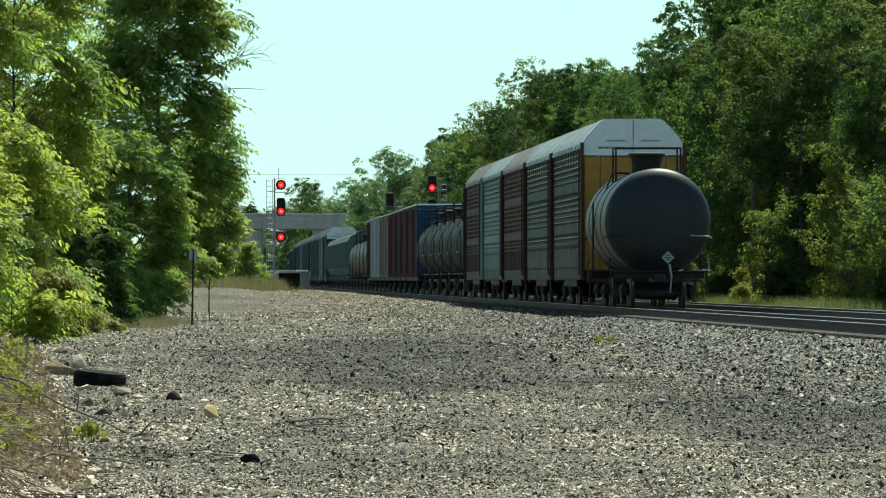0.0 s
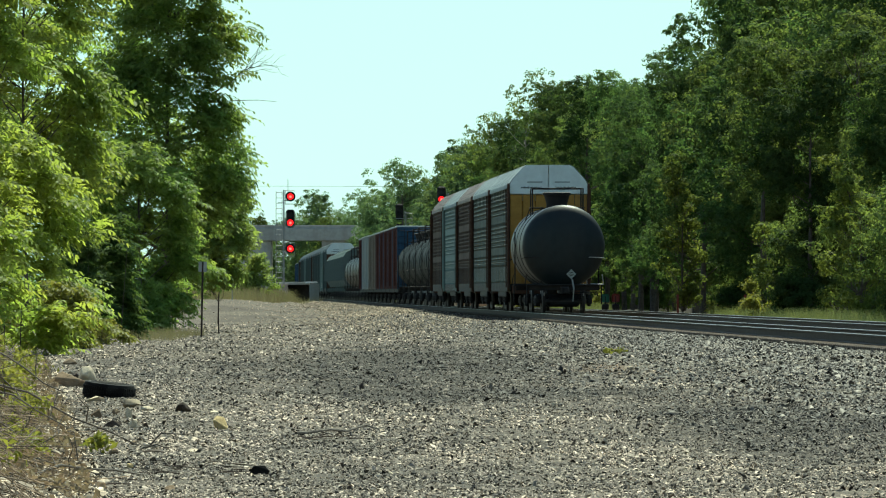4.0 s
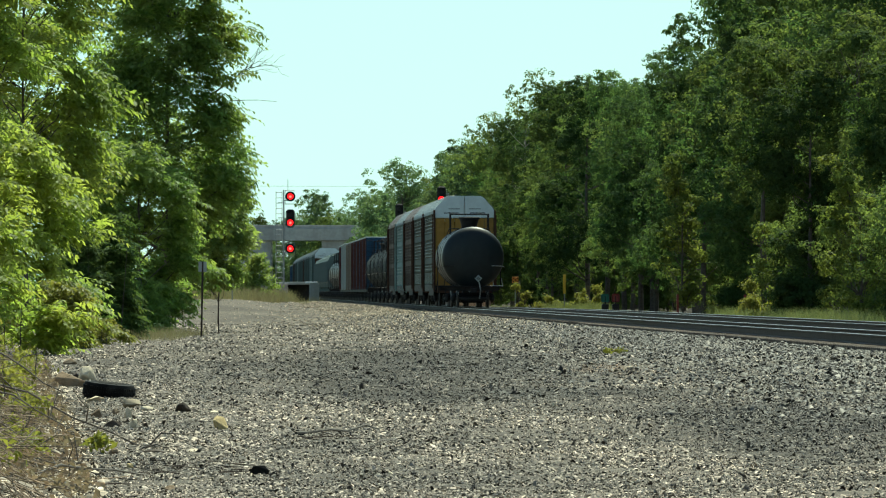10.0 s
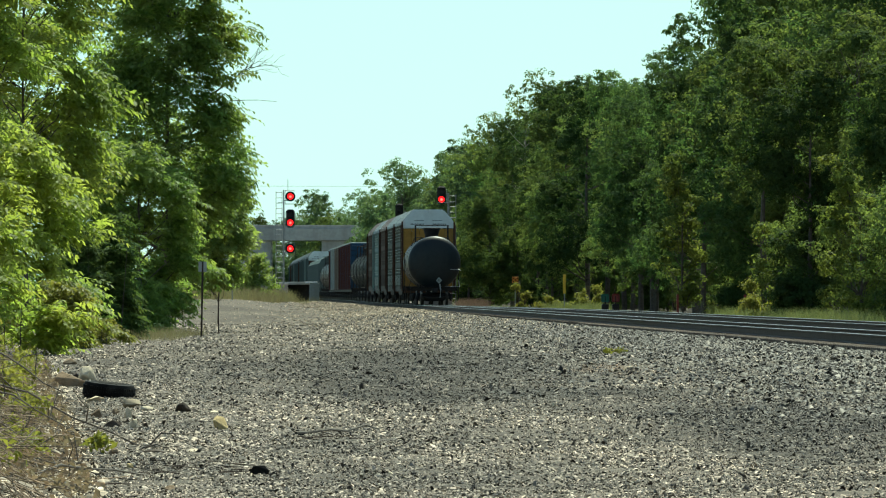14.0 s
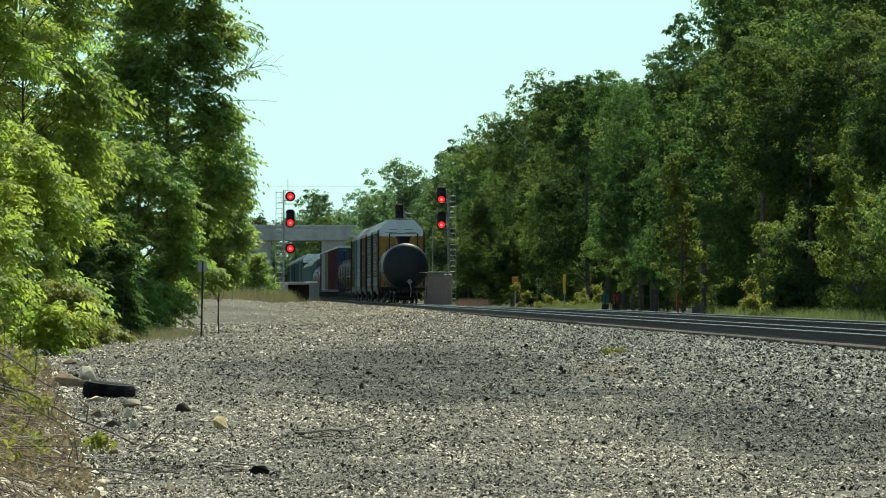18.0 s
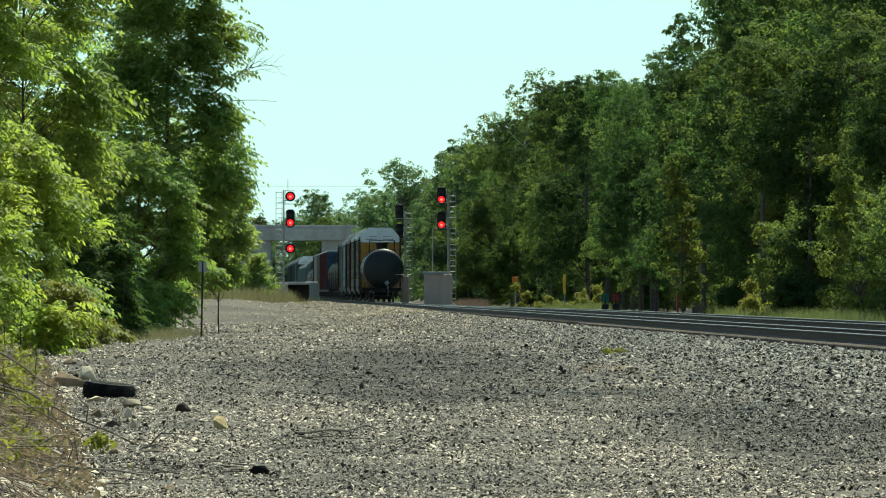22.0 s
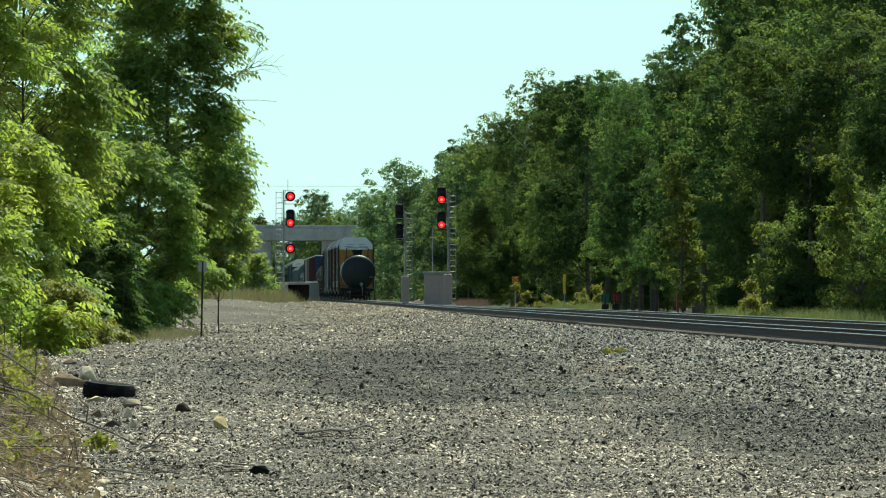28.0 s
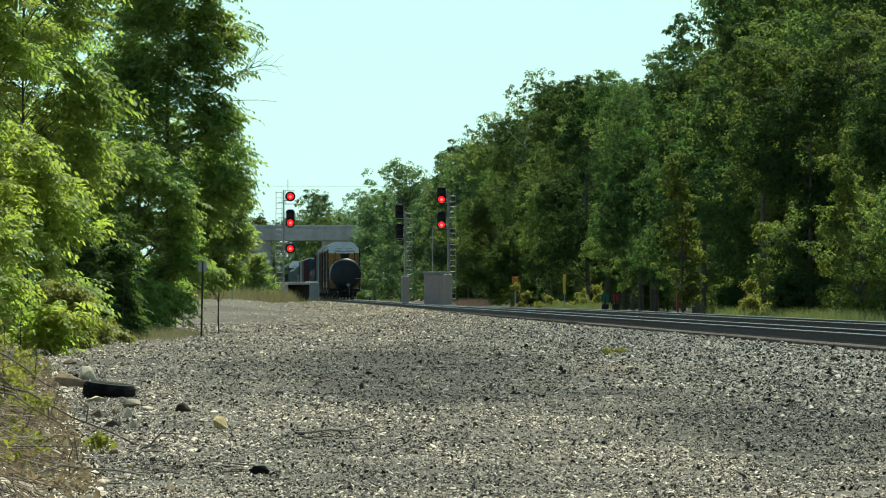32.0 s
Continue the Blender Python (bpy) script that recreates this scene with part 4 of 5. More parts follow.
def posts():
    p = thing("marker_post", "thin rusty steel post leaning at the edge of the lot", "post", "", pose(-7.05, 305, -0.05, 0, 1.0, 0))
    part("rod", rod(bmesh.new(), (0, 0, 0), (0, 0, 2.25), 0.028), RAIL, p)
    part("plate", box(bmesh.new(), (0, 0, 2.1), (0.24, 0.02, 0.3)), STEEL, p)
    p = thing("marker_post", "short thin steel stake beside the taller post", "post", "", pose(-7.15, 333, -0.05))
    part("rod", rod(bmesh.new(), (0, 0, 0), (0, 0, 1.3), 0.016), RAIL, p)
    p = thing("marker_post", "small white marker post in the dry grass", "post", "", pose(-12.3, 610, 0.1))
    part("rod", rod(bmesh.new(), (0, 0, -0.05), (0, 0, 1.5), 0.03), STEEL, p)
    part("plate", box(bmesh.new(), (0, -0.03, 1.78), (0.26, 0.02, 0.6), 0.008), WHITEP, p)
    p = thing("track_marker", "slim yellow marker post beyond the tracks", "marker post", "", on_track_m(600, 6.9))
    part("rod", rod(bmesh.new(), (0, 0, 0), (0, 0, 1.2), 0.03), STEEL, p)
    part("blade", box(bmesh.new(), (0, 0, 1.75), (0.16, 0.03, 1.1), 0.01), SIGNY, p)
    p = thing("lineside_sign", "small orange patterned sign on a post in the brush", "sign", "", on_track_m(700, 7.0))
    part("rod", rod(bmesh.new(), (0, 0, 0), (0, 0, 2.0), 0.03), STEEL, p)
    part("face", box(bmesh.new(), (0, -0.03, 2.1), (0.42, 0.03, 0.42), 0.01), ORANGE, p)
    bm = bmesh.new()
    for k in range(-1, 2):
        box(bm, (k * 0.13, -0.05, 2.1 + k * 0.12), (0.07, 0.01, 0.09))
        box(bm, (k * 0.13, -0.05, 2.1 - k * 0.12 * (1 if k else 0) + (0 if k else 0.0)), (0.07, 0.01, 0.07))
    part("pattern", bm, BLACK, p)
    for off, d, m in ((6.2, 520, GREENP), (6.8, 522, REDP)):
        p = thing("switch_stand", "low switch stand with a coloured target", "switch stand", "switch stands", on_track_m(d, off))
        part("stand", box(bmesh.new(), (0, 0, 0.45), (0.35, 0.5, 0.5), 0.05), BLACK, p)
        part("spindle", rod(bmesh.new(), (0, 0, 0.1), (0, 0, 1.1), 0.025), BLACK, p)
        part("target", box(bmesh.new(), (0, 0, 1.0), (0.4, 0.03, 0.42), 0.06), m, p)
    for off, d in ((7.1, 460), (8.0, 420)):
        p = thing("stake", "faded red wooden survey stake in the weeds", "stake", "red stakes", on_track_m(d, off))
        part("lath", box(bmesh.new(), (0, 0, 0.55), (0.10, 0.03, 1.3)), REDP, p)


posts()


# ---- plants ----
def leaves(clumps, per, size, rng, flat=0.5, droop=0.35):
    """Leaf blades round clump centres: arrays of (x, y, z, radius)."""
    clumps = np.asarray(clumps, float)
    n = len(clumps) * per
    c = np.repeat(clumps, per, 0)
    d = rng.normal(size=(n, 3))
    d /= np.linalg.norm(d, axis=1, keepdims=True)
    r = c[:, 3:4] * (rng.random((n, 1)) ** 0.45) * (0.75 + 0.5 * rng.random((n, 1)))
    out = clumps[:, :3] - clumps[:, :3].mean(0) * np.array([1, 1, 0.9])
    out = out / (np.linalg.norm(out, axis=1, keepdims=True) + 1e-6) + rng.normal(size=out.shape) * 0.5
    out = np.repeat(out / np.linalg.norm(out, axis=1, keepdims=True), per, 0)
    along = (d * out).sum(1, keepdims=True)
    pos = c[:, :3] + (d * 0.72 + out * along * 0.95) * r * np.array([1, 1, 0.8])
    nrm = d * 0.6 + rng.normal(size=(n, 3)) * 0.55 + np.array([0, 0, flat])
    nrm /= np.linalg.norm(nrm, axis=1, keepdims=True)
    ax = rng.normal(size=(n, 3)) + np.array([0, 0, -droop])
    ax -= nrm * (ax * nrm).sum(1, keepdims=True)
    ax /= np.linalg.norm(ax, axis=1, keepdims=True)
    sd = np.cross(nrm, ax)
    L = size * (0.6 + 0.8 * rng.random((n, 1)))
    W = L * 0.27
    fold = nrm * W * 0.35
    v = np.stack([pos - ax * L * 0.5, pos + sd * W + fold + ax * L * 0.05, pos + ax * L * 0.5 - nrm * L * 0.12, pos - sd * W + fold + ax * L * 0.05], 1).reshape(-1, 3)
    i = np.arange(n)[:, None] * 4
    f = np.concatenate([i + np.array([[0, 1, 2]]), i + np.array([[0, 2, 3]])], 1).reshape(-1, 3)
    return v, f


def fronds(clumps, per, length, leaflet, rng, pairs=6):
    """Arching compound leaves that spring outward from clump centres, each of paired leaflets along a drooping stalk."""
    clumps = np.asarray(clumps, float)
    n = len(clumps) * per
    c = np.repeat(clumps, per, 0)
    mid = clumps[:, :3].mean(0)
    out = c[:, :3] - np.concatenate([np.repeat(mid[None, :2], n, 0), c[:, 2:3] - 0.4], 1)
    out = out / (np.linalg.norm(out, axis=1, keepdims=True) + 1e-6) * 0.9 + rng.normal(size=(n, 3)) * np.array([0.75, 0.75, 0.4])
    out[:, 2] = out[:, 2] * 0.5 + 0.18
    out /= np.linalg.norm(out, axis=1, keepdims=True)
    base = c[:, :3] + rng.normal(size=(n, 3)) * c[:, 3:4] * 0.45
    L = length * rng.uniform(0.6, 1.3, (n, 1))
    up = np.array([[0.0, 0.0, 1.0]])
    side = np.cross(out, up + rng.normal(0, 0.35, (n, 3)))
    side /= np.linalg.norm(side, axis=1, keepdims=True)
    quads = []
    for k in range(pairs):
        s = (k + 0.7) / pairs
        p = base + out * L * s - up * L * 0.42 * s * s
        way = out - up * 0.84 * s
        for sgn in (-1, 1):
            ax = side * sgn * (0.85 if k < pairs - 1 else 0.35) + way * 0.55 - up * 0.22 + rng.normal(0, 0.16, (n, 3))
            ax /= np.linalg.norm(ax, axis=1, keepdims=True)
            wd = np.cross(ax, np.cross(way, ax) + rng.normal(0, 0.3, (n, 3)))
            wd /= np.linalg.norm(wd, axis=1, keepdims=True)
            ll = leaflet * (1.1 - 0.5 * abs(s - 0.45)) * rng.uniform(0.8, 1.2, (n, 1))
            m = p + ax * ll * 0.45
            quads.append(np.stack([p, m + wd * ll * 0.2, p + ax * ll - up * ll * 0.12, m - wd * ll * 0.2], 1))
    v = np.concatenate(quads).reshape(-1, 3)
    i = np.arange(len(v) // 4)[:, None] * 4
    return v, np.concatenate([i + np.array([[0, 1, 2]]), i + np.array([[0, 2, 3]])], 1).reshape(-1, 3)


def lobed(clumps, per, size, rng, sprig=0.3, each=40):
    """Boughs of many leafy sprigs, set on each bough's shell and thick above, with dark gaps between them."""
    clumps = np.asarray(clumps, float)
    m = max(1, per // each)
    c = np.repeat(clumps, m, 0)
    d = rng.normal(size=(len(c), 3)) + np.array([0, 0, 0.4])
    d /= np.linalg.norm(d, axis=1, keepdims=True)
    mid = c[:, :3] + d * c[:, 3:4] * (0.45 + 0.65 * rng.random((len(c), 1)) ** 0.6) * np.array([1, 1, 0.8])
    rad = sprig * rng.uniform(0.6, 1.5, (len(c), 1))
    n = len(c) * each
    mid, rad, d0 = np.repeat(mid, each, 0), np.repeat(rad, each, 0), np.repeat(d, each, 0)
    e = rng.normal(size=(n, 3)) + d0 * 0.5 + np.array([0, 0, 0.5])
    e /= np.linalg.norm(e, axis=1, keepdims=True)
    pos = mid + e * rad * (0.35 + 0.7 * rng.random((n, 1)) ** 0.6) * np.array([1, 1, 0.75])
    nrm = e + d0 * 0.3 + rng.normal(size=(n, 3)) * 0.3 + np.array([0, 0, 0.2])
    nrm /= np.linalg.norm(nrm, axis=1, keepdims=True)
    ax = rng.normal(size=(n, 3)) + np.array([0, 0, -0.4])
    ax -= nrm * (ax * nrm).sum(1, keepdims=True)
    ax /= np.linalg.norm(ax, axis=1, keepdims=True)
    sd = np.cross(nrm, ax)
    L = size * (0.6 + 0.8 * rng.random((n, 1)))
    W = L * 0.34
    v = np.stack([pos - ax * L * 0.5, pos + sd * W, pos + ax * L * 0.5 - nrm * L * 0.1, pos - sd * W], 1).reshape(-1, 3)
    i = np.arange(n)[:, None] * 4
    return v, np.concatenate([i + np.array([[0, 1, 2]]), i + np.array([[0, 2, 3]])], 1).reshape(-1, 3)


def limb(bm, a, b, r0, r1, rng, n=4, wob=0.08):
    a, b = Vector(a), Vector(b)
    prev = a
    for k in range(1, n + 1):
        q = a.lerp(b, k / n)
        if k < n:
            q += Vector(rng.normal(size=3)) * (b - a).length * wob
        rod(bm, prev, q, r0 + (r1 - r0) * (k - 1) / n, r0 + (r1 - r0) * k / n, 7, False)
        prev = q


def tree(name, label, m, height, spread, low, nclump, per, size, material, seed, trunk_r=0.16, clump_r=0.75, stems=1, group="", lean=(0, 0), shape=0.5, lobe=7, foliage="", frond=0.6):
    """A tree: tapered trunk and limbs, and a ragged crown of leaves between low and height."""
    rng = np.random.default_rng(seed)
    t = thing(name, label, "bush" if stems > 2 else "tree", group, m)
    wood = bmesh.new()
    clumps, lobes = [], []
    for k in range(max(4, nclump // lobe)):
        h = (k + rng.random()) / max(4, nclump // lobe)
        env = math.sin(math.pi * min(1, h * (1 - shape) + shape * 0.5 + 0.05)) ** 0.6
        lobes.append((h, env, rng.random() * 2 * math.pi, 0.45 + 0.5 * rng.random() ** 0.7))
    for k in range(nclump):
        h, env, a, f = lobes[k % len(lobes)]
        o = Vector(rng.normal(size=3)) * spread * 0.17
        q = spread * env * f
        z = max(low + 0.05, low + (height - low) * h + o.z * 0.8)
        clumps.append((q * math.cos(a) + o.x + lean[0] * h, q * math.sin(a) + o.y + lean[1] * h, z, clump_r * (0.5 + 0.8 * rng.random())))
    for s in range(stems):
        o = Vector((rng.normal() * 0.35 * spread, rng.normal() * 0.35 * spread, -0.1)) if stems > 1 else Vector((0, 0, -0.1))
        topz = height * (0.82 if stems == 1 else 0.6 + 0.3 * rng.random())
        bm = wood if s == 0 else bmesh.new()
        limb(bm, o, (o.x * 1.3 + lean[0], o.y * 1.3 + lean[1], topz), trunk_r, trunk_r * 0.25, rng, 6 if trunk_r > 0.015 else 1, 0.004)
        if s:
            part("stem", bm, BARK, t)
    for c in clumps[::max(1, nclump // 45)] if trunk_r > 0.015 else []:
        z = min(height * 0.75, max(low * 0.6, c[2] - (0.8 + 0.25 * abs(c[0]))))
        h = min(1, z / height)
        limb(wood, (lean[0] * h, lean[1] * h, z), c[:3], trunk_r * 0.32 * (1.1 - h), 0.012, rng, 3, 0.06)
    part("trunk", wood, BARK, t, "grey-brown trunk and limbs")
    if foliage == "fronds":
        v, f = fronds(clumps, per, frond, size, rng)
    elif foliage == "lobed":
        v, f = lobed(clumps, per, size, rng, 2.3 * size)
    else:
        v, f = leaves(clumps, per, size, rng)
    part("crown", mesh_np(v, f), material, t)
    return t


def make_trees():
    # the thicket beside the gravel lot
    lot = "thicket by the lot"
    feather = dict(foliage="fronds")
    tree("bush", "sunlit feathery bush at the edge of the lot", pose(-9.05, 214, 0), 4.4, 1.45, 0.3, 170, 12, 0.16, LEAF_N, 11, 0.012, 0.3, 4, lot, shape=0.85, frond=0.62, **feather)
    tree("tree", "sunlit tree with long feathery compound leaves", pose(-9.15, 228, 0), 9.4, 1.55, 3.8, 210, 12, 0.165, LEAF_N, 12, 0.06, 0.3, 1, lot, shape=0.75, frond=0.7, **feather)
    tree("bush", "tall sunlit bush of feathery leaves leaning to the lot", pose(-9.5, 205, 0), 8.2, 1.25, 0.6, 190, 12, 0.16, LEAF_N, 26, 0.03, 0.3, 3, lot, shape=0.85, frond=0.62, **feather)
    tree("bush", "low yellow-green bush spilling over the gravel", pose(-9.5, 240, 0), 1.5, 1.2, 0.0, 80, 10, 0.13, LEAF_W, 13, 0.012, 0.22, 3, lot, shape=0.9, frond=0.4, **feather)
    tree("bush", "small yellow bush at the lot's edge", pose(-8.5, 259, 0), 0.75, 0.6, 0.0, 24, 9, 0.11, LEAF_W, 27, 0.012, 0.14, 3, lot, shape=0.9, frond=0.3, **feather)
    tall_one = tree("tree", "tall broad-leaved tree with drooping leafy limbs", pose(-8.95, 340, 0), 13.2, 1.9, 3.6, 400, 14, 0.19, LEAF_L, 140, 0.11, 0.5, 1, lot, shape=0.8, lobe=6, frond=0.75, **feather)
    rng = np.random.default_rng(5)
    bm = bmesh.new()
    limb(bm, (1.4, 0, 7.7), (2.75, 0, 8.65), 0.03, 0.012, rng, 4, 0.03)
    for k in range(9):
        a = math.radians(4 + 8.5 * k + 4 * rng.normal())
        p = Vector((2.75, 0, 8.65)) + Vector((-0.6, 0, -0.35)) * rng.random()
        q = p + Vector((math.cos(a), rng.normal() * 0.3, math.sin(a))) * rng.uniform(0.5, 0.95)
        limb(bm, p, q, 0.011, 0.006, rng, 3, 0.05)
        for s in range(2):
            a2 = a + rng.normal() * 0.35
            limb(bm, q, q + Vector((math.cos(a2), rng.normal() * 0.2, math.sin(a2))) * rng.uniform(0.25, 0.7), 0.006, 0.003, rng, 3, 0.06)
    limb(bm, (1.4, 0, 7.5), (3.55, 0, 7.5), 0.018, 0.005, rng, 4, 0.02)
    part("dead_branch", bm, BARK, tall_one, "bare dead twigs reaching out from the crown")
    tree("tree", "leafy young tree down to the ground under the tall one", pose(-9.7, 334, 0), 5.8, 1.6, 0.1, 290, 12, 0.17, LEAF_L, 15, 0.09, 0.4, 1, lot, shape=0.85, frond=0.55, **feather)
    # darker leaf colour here stands in for the shade between the trees
    tree("bush", "leafy bush at the foot of the tall tree, shade put into its leaf colour", pose(-9.6, 288, 0), 3.2, 1.1, 0.0, 150, 11, 0.15, LEAF_Y, 20, 0.014, 0.34, 3, lot, shape=0.85, frond=0.45, **feather)
    tree("tree", "broad-leaved tree at the thicket's far end", pose(-9.15, 425, 0), 7.0, 0.95, 1.5, 270, 11, 0.19, LEAF_M, 16, 0.03, 0.4, 1, lot, lean=(0.15, 0), shape=0.8, frond=0.55, **feather)
    tree("tree", "dark tree behind the thicket", pose(-13.3, 372, 0), 15.0, 4.2, 0.3, 200, 13, 0.24, LEAF_L, 17, 0.2, 0.8, 1, lot, shape=0.8, frond=0.9, **feather)
    tree("bush", "round light green bush in the grass by the signal", pose(-12.9, 694, 0.75), 3.1, 1.4, 0.1, 90, 130, 0.17, LEAF_M, 18, 0.05, 0.5, 4, "", shape=0.85)
    tree("bush", "leafy thicket bush behind the bright ones", pose(-11.2, 262, 0), 8.0, 2.0, 0.0, 220, 12, 0.18, LEAF_L, 24, 0.05, 0.45, 3, lot, shape=0.85, frond=0.65, **feather)
    back = tree("tree", "leafy tree standing beyond the lot", pose(-17.5, 780, 0), 8.4, 3.0, 0.2, 26, 900, 0.25, LEAF_R, 19, 0.15, 1.2, 1, "", shape=0.8, foliage="lobed")
    copy_thing(back, pose(-19.5, 840, 0, 0, 0, 70) @ Matrix.Scale(1.1, 4))
    # the wood beyond the tracks
    wood = "wood beyond the tracks"

    def size_at(d):
        return float(np.interp(d, [575, 650, 720, 850, 1000, 1100, 1200, 1480, 1520, 1640], [0.86, 0.92, 1.0, 1.06, 1.04, 0.97, 0.94, 0.98, 0.74, 0.68]))

    domed = dict(foliage="lobed")
    tall = [tree("tree", "tall leafy tree in the wood beyond the tracks", on_track_m(620 + 90 * k, 13 + 0.5 * k, 0, 0, size_at(620 + 90 * k)), 14.6, 3.0 + 0.3 * k, 3.4, 28, 2000, 0.14, (LEAF_R, LEAF_O, LEAF_R)[k], 30 + k, 0.2, 1.75, 1, wood, shape=0.3, lobe=2, **domed) for k in range(3)]
    far = [tree("tree", "tall tree in the far wood beyond the tracks", on_track_m(1010 + 120 * k, 13 + 0.5 * k), 14.6, 3.2 + 0.3 * k, 0.8, 28, 900, 0.22, (LEAF_F, LEAF_O, LEAF_F)[k], 35 + k, 0.2, 1.85, 1, wood, shape=0.35, lobe=2, **domed) for k in range(3)]
    young = [tree("tree", "light green young tree at the wood's edge", on_track_m(345 + 50 * k, 9.8 + k), 8.6, 1.9, 0.5, 24, 2100, 0.105, (LEAF_Y, LEAF_O)[k], 40 + k, 0.12, 1.2, 1, wood, shape=0.3, lobe=2, **domed) for k in range(2)]
    # trees that stand out at the wood's edge
    tree("tree", "broad tree with a bright sunlit crown over deep shade", on_track_m(440, 9.8), 11.2, 1.9, 6.2, 20, 1900, 0.115, LEAF_O, 44, 0.16, 1.2, 1, wood, shape=0.3, lobe=2, **domed)
    tree("tree", "olive green tree with thin upright limbs", on_track_m(386, 10.4), 11.2, 2.1, 0.8, 90, 480, 0.105, LEAF_O, 45, 0.14, 0.6, 1, wood, shape=0.3, lobe=3, **domed)
    tree("tree", "slim yellow-green young tree lit against the dark wood", on_track_m(482, 8.3), 7.4, 0.95, 0.6, 60, 260, 0.10, LEAF_B, 46, 0.06, 0.36, 1, wood, shape=0.3, lobe=2, **domed)
    tree("tree", "bright yellow-green young tree at the wood's edge", on_track_m(362, 9.0), 5.8, 1.3, 0.2, 70, 340, 0.095, LEAF_B, 47, 0.06, 0.42, 1, wood, shape=0.35, lobe=2, **domed)
    tree("tree", "thin sapling with pale leaves in front of the dark wood", on_track_m(412, 8.4), 4.0, 0.55, 0.2, 30, 120, 0.11, LEAF_B, 48, 0.03, 0.26, 1, wood, shape=0.35, lobe=2, **domed)
    rng = np.random.default_rng(7)
    d = 575.0
    while d < 1600:
        off = 12.2 + rng.uniform(-1.3, 2.4) + (1.5 if d > 1500 else 1.2 if d > 1010 else 0)
        kinds = tall if d < 950 else far
        copy_thing(kinds[int(rng.integers(3))], on_track_m(d, off, 0, float(rng.uniform(0, 360)), size_at(d) + rng.uniform(-0.2, 0.12)))
        d += rng.uniform(15, 25) if d < 950 else rng.uniform(22, 34)
    for d, off, k, s in ((470, 17.0, 2, 1.2), (488, 15.2, 1, 1.25), (500, 14.3, 0, 1.2), (512, 14.9, 2, 1.25), (535, 15.3, 1, 1.2), (524, 14.3, 0, 1.05), (550, 17, 2, 1.3), (452, 15.0, 0, 1.15), (435, 15.5, 1, 1.2), (418, 15.0, 2, 1.2), (462, 14.0, 1, 1.15), (480, 19, 0, 1.3), (556, 12.8, 2, 0.82), (526, 15.6, 0, 1.22), (541, 14.4, 2, 0.98), (508, 15.8, 2, 1.3)):
        copy_thing(tall[k], on_track_m(d, off, 0, float(rng.uniform(0, 360)), s))
    for d, off, k, s in ((322, 9.6, 1, 1.0), (368, 11, 1, 1.12), (385, 8.6, 0, 1.0), (520, 13.5, 0, 0.8), (640, 13.5, 0, 0.8), (700, 9.5, 1, 0.9), (770, 9.2, 0, 0.9), (850, 9.3, 1, 1.0), (930, 9.5, 0, 1.0)):
        copy_thing(young[k], on_track_m(d, off, 0, float(rng.uniform(0, 360)), s))
    # deeper rows behind the wood's edge, added to block the sun and close gaps
    d = 400.0
    while d < 1260:
        for off in (18.5, 24.0, 28.5) if d < 760 else (18.5, 24.0, 29.0, 34.0):
            copy_thing((tall if off < 20 and d < 950 else far)[int(rng.integers(3))], on_track_m(d + rng.uniform(-4, 4), off + rng.uniform(-1.2, 1.2), 0, float(rng.uniform(0, 360)), (1.12 if d < 560 else size_at(max(575, d)) * 0.98) + rng.uniform(-0.1, 0.06)))
        d += rng.uniform(15, 21)
    # shaded undergrowth beneath the canopy
    d = 405.0
    while d < 960:
        copy_thing(young[int(rng.integers(2))], on_track_m(d, rng.uniform(13.5, 16.5), 0, float(rng.uniform(0, 360)), rng.uniform(0.5, 0.72)))
        d += rng.uniform(13, 24)
    # low sunlit shrubs along its edge
    for n, (d, off, h, s) in enumerate(((600, 7.4, 1.3, 1.3), (590, 8.2, 1.9, 0.6), (433, 7.2, 0.85, 0.6), (391, 7.2, 1.4, 0.6), (690, 7.2, 1.9, 0.6), (408, 7.6, 2.1, 0.35), (640, 7.2, 1.2, 0.7))):
        tree("bush", "low yellow-green shrub at the edge of the wood", on_track_m(d, off), h * 0.85, s * 0.85, 0.0, 34, 110, 0.1, LEAF_W, 90 + n, 0.02, 0.26, 3, "shrubs beyond the tracks", shape=0.9)
    # bare dead trees standing in the wood
    for n, (d, off, h) in enumerate(((800, 10.2, 15.6), (505, 13.4, 16.5), (520, 14.9, 17.0))):
        t = thing("dead_tree", "bare grey dead tree standing in the wood", "tree", wood, on_track_m(d, off))
        r = np.random.default_rng(120 + n)
        bm = bmesh.new()
        limb(bm, (0, 0, -0.1), (0.5, 0, h), 0.11, 0.02, r, 7, 0.006)
        part("trunk", bm, SNAG, t)
        for k in range(14):
            z = h * (0.45 + 0.5 * r.random())
            a = r.uniform(0, 2 * math.pi)
            p = Vector((0.5 * z / h, 0, z))
            bm = bmesh.new()
            q = p + Vector((math.cos(a), math.sin(a), 1.1)) * r.uniform(0.7, 1.6)
            limb(bm, p, q, 0.03, 0.008, r, 3, 0.06)
            limb(bm, p.lerp(q, 0.5), p.lerp(q, 0.5) + Vector(r.normal(size=3)) * 0.4 + Vector((0, 0, 0.6)), 0.012, 0.005, r, 2, 0.06)
            part("branch", bm, SNAG, t)
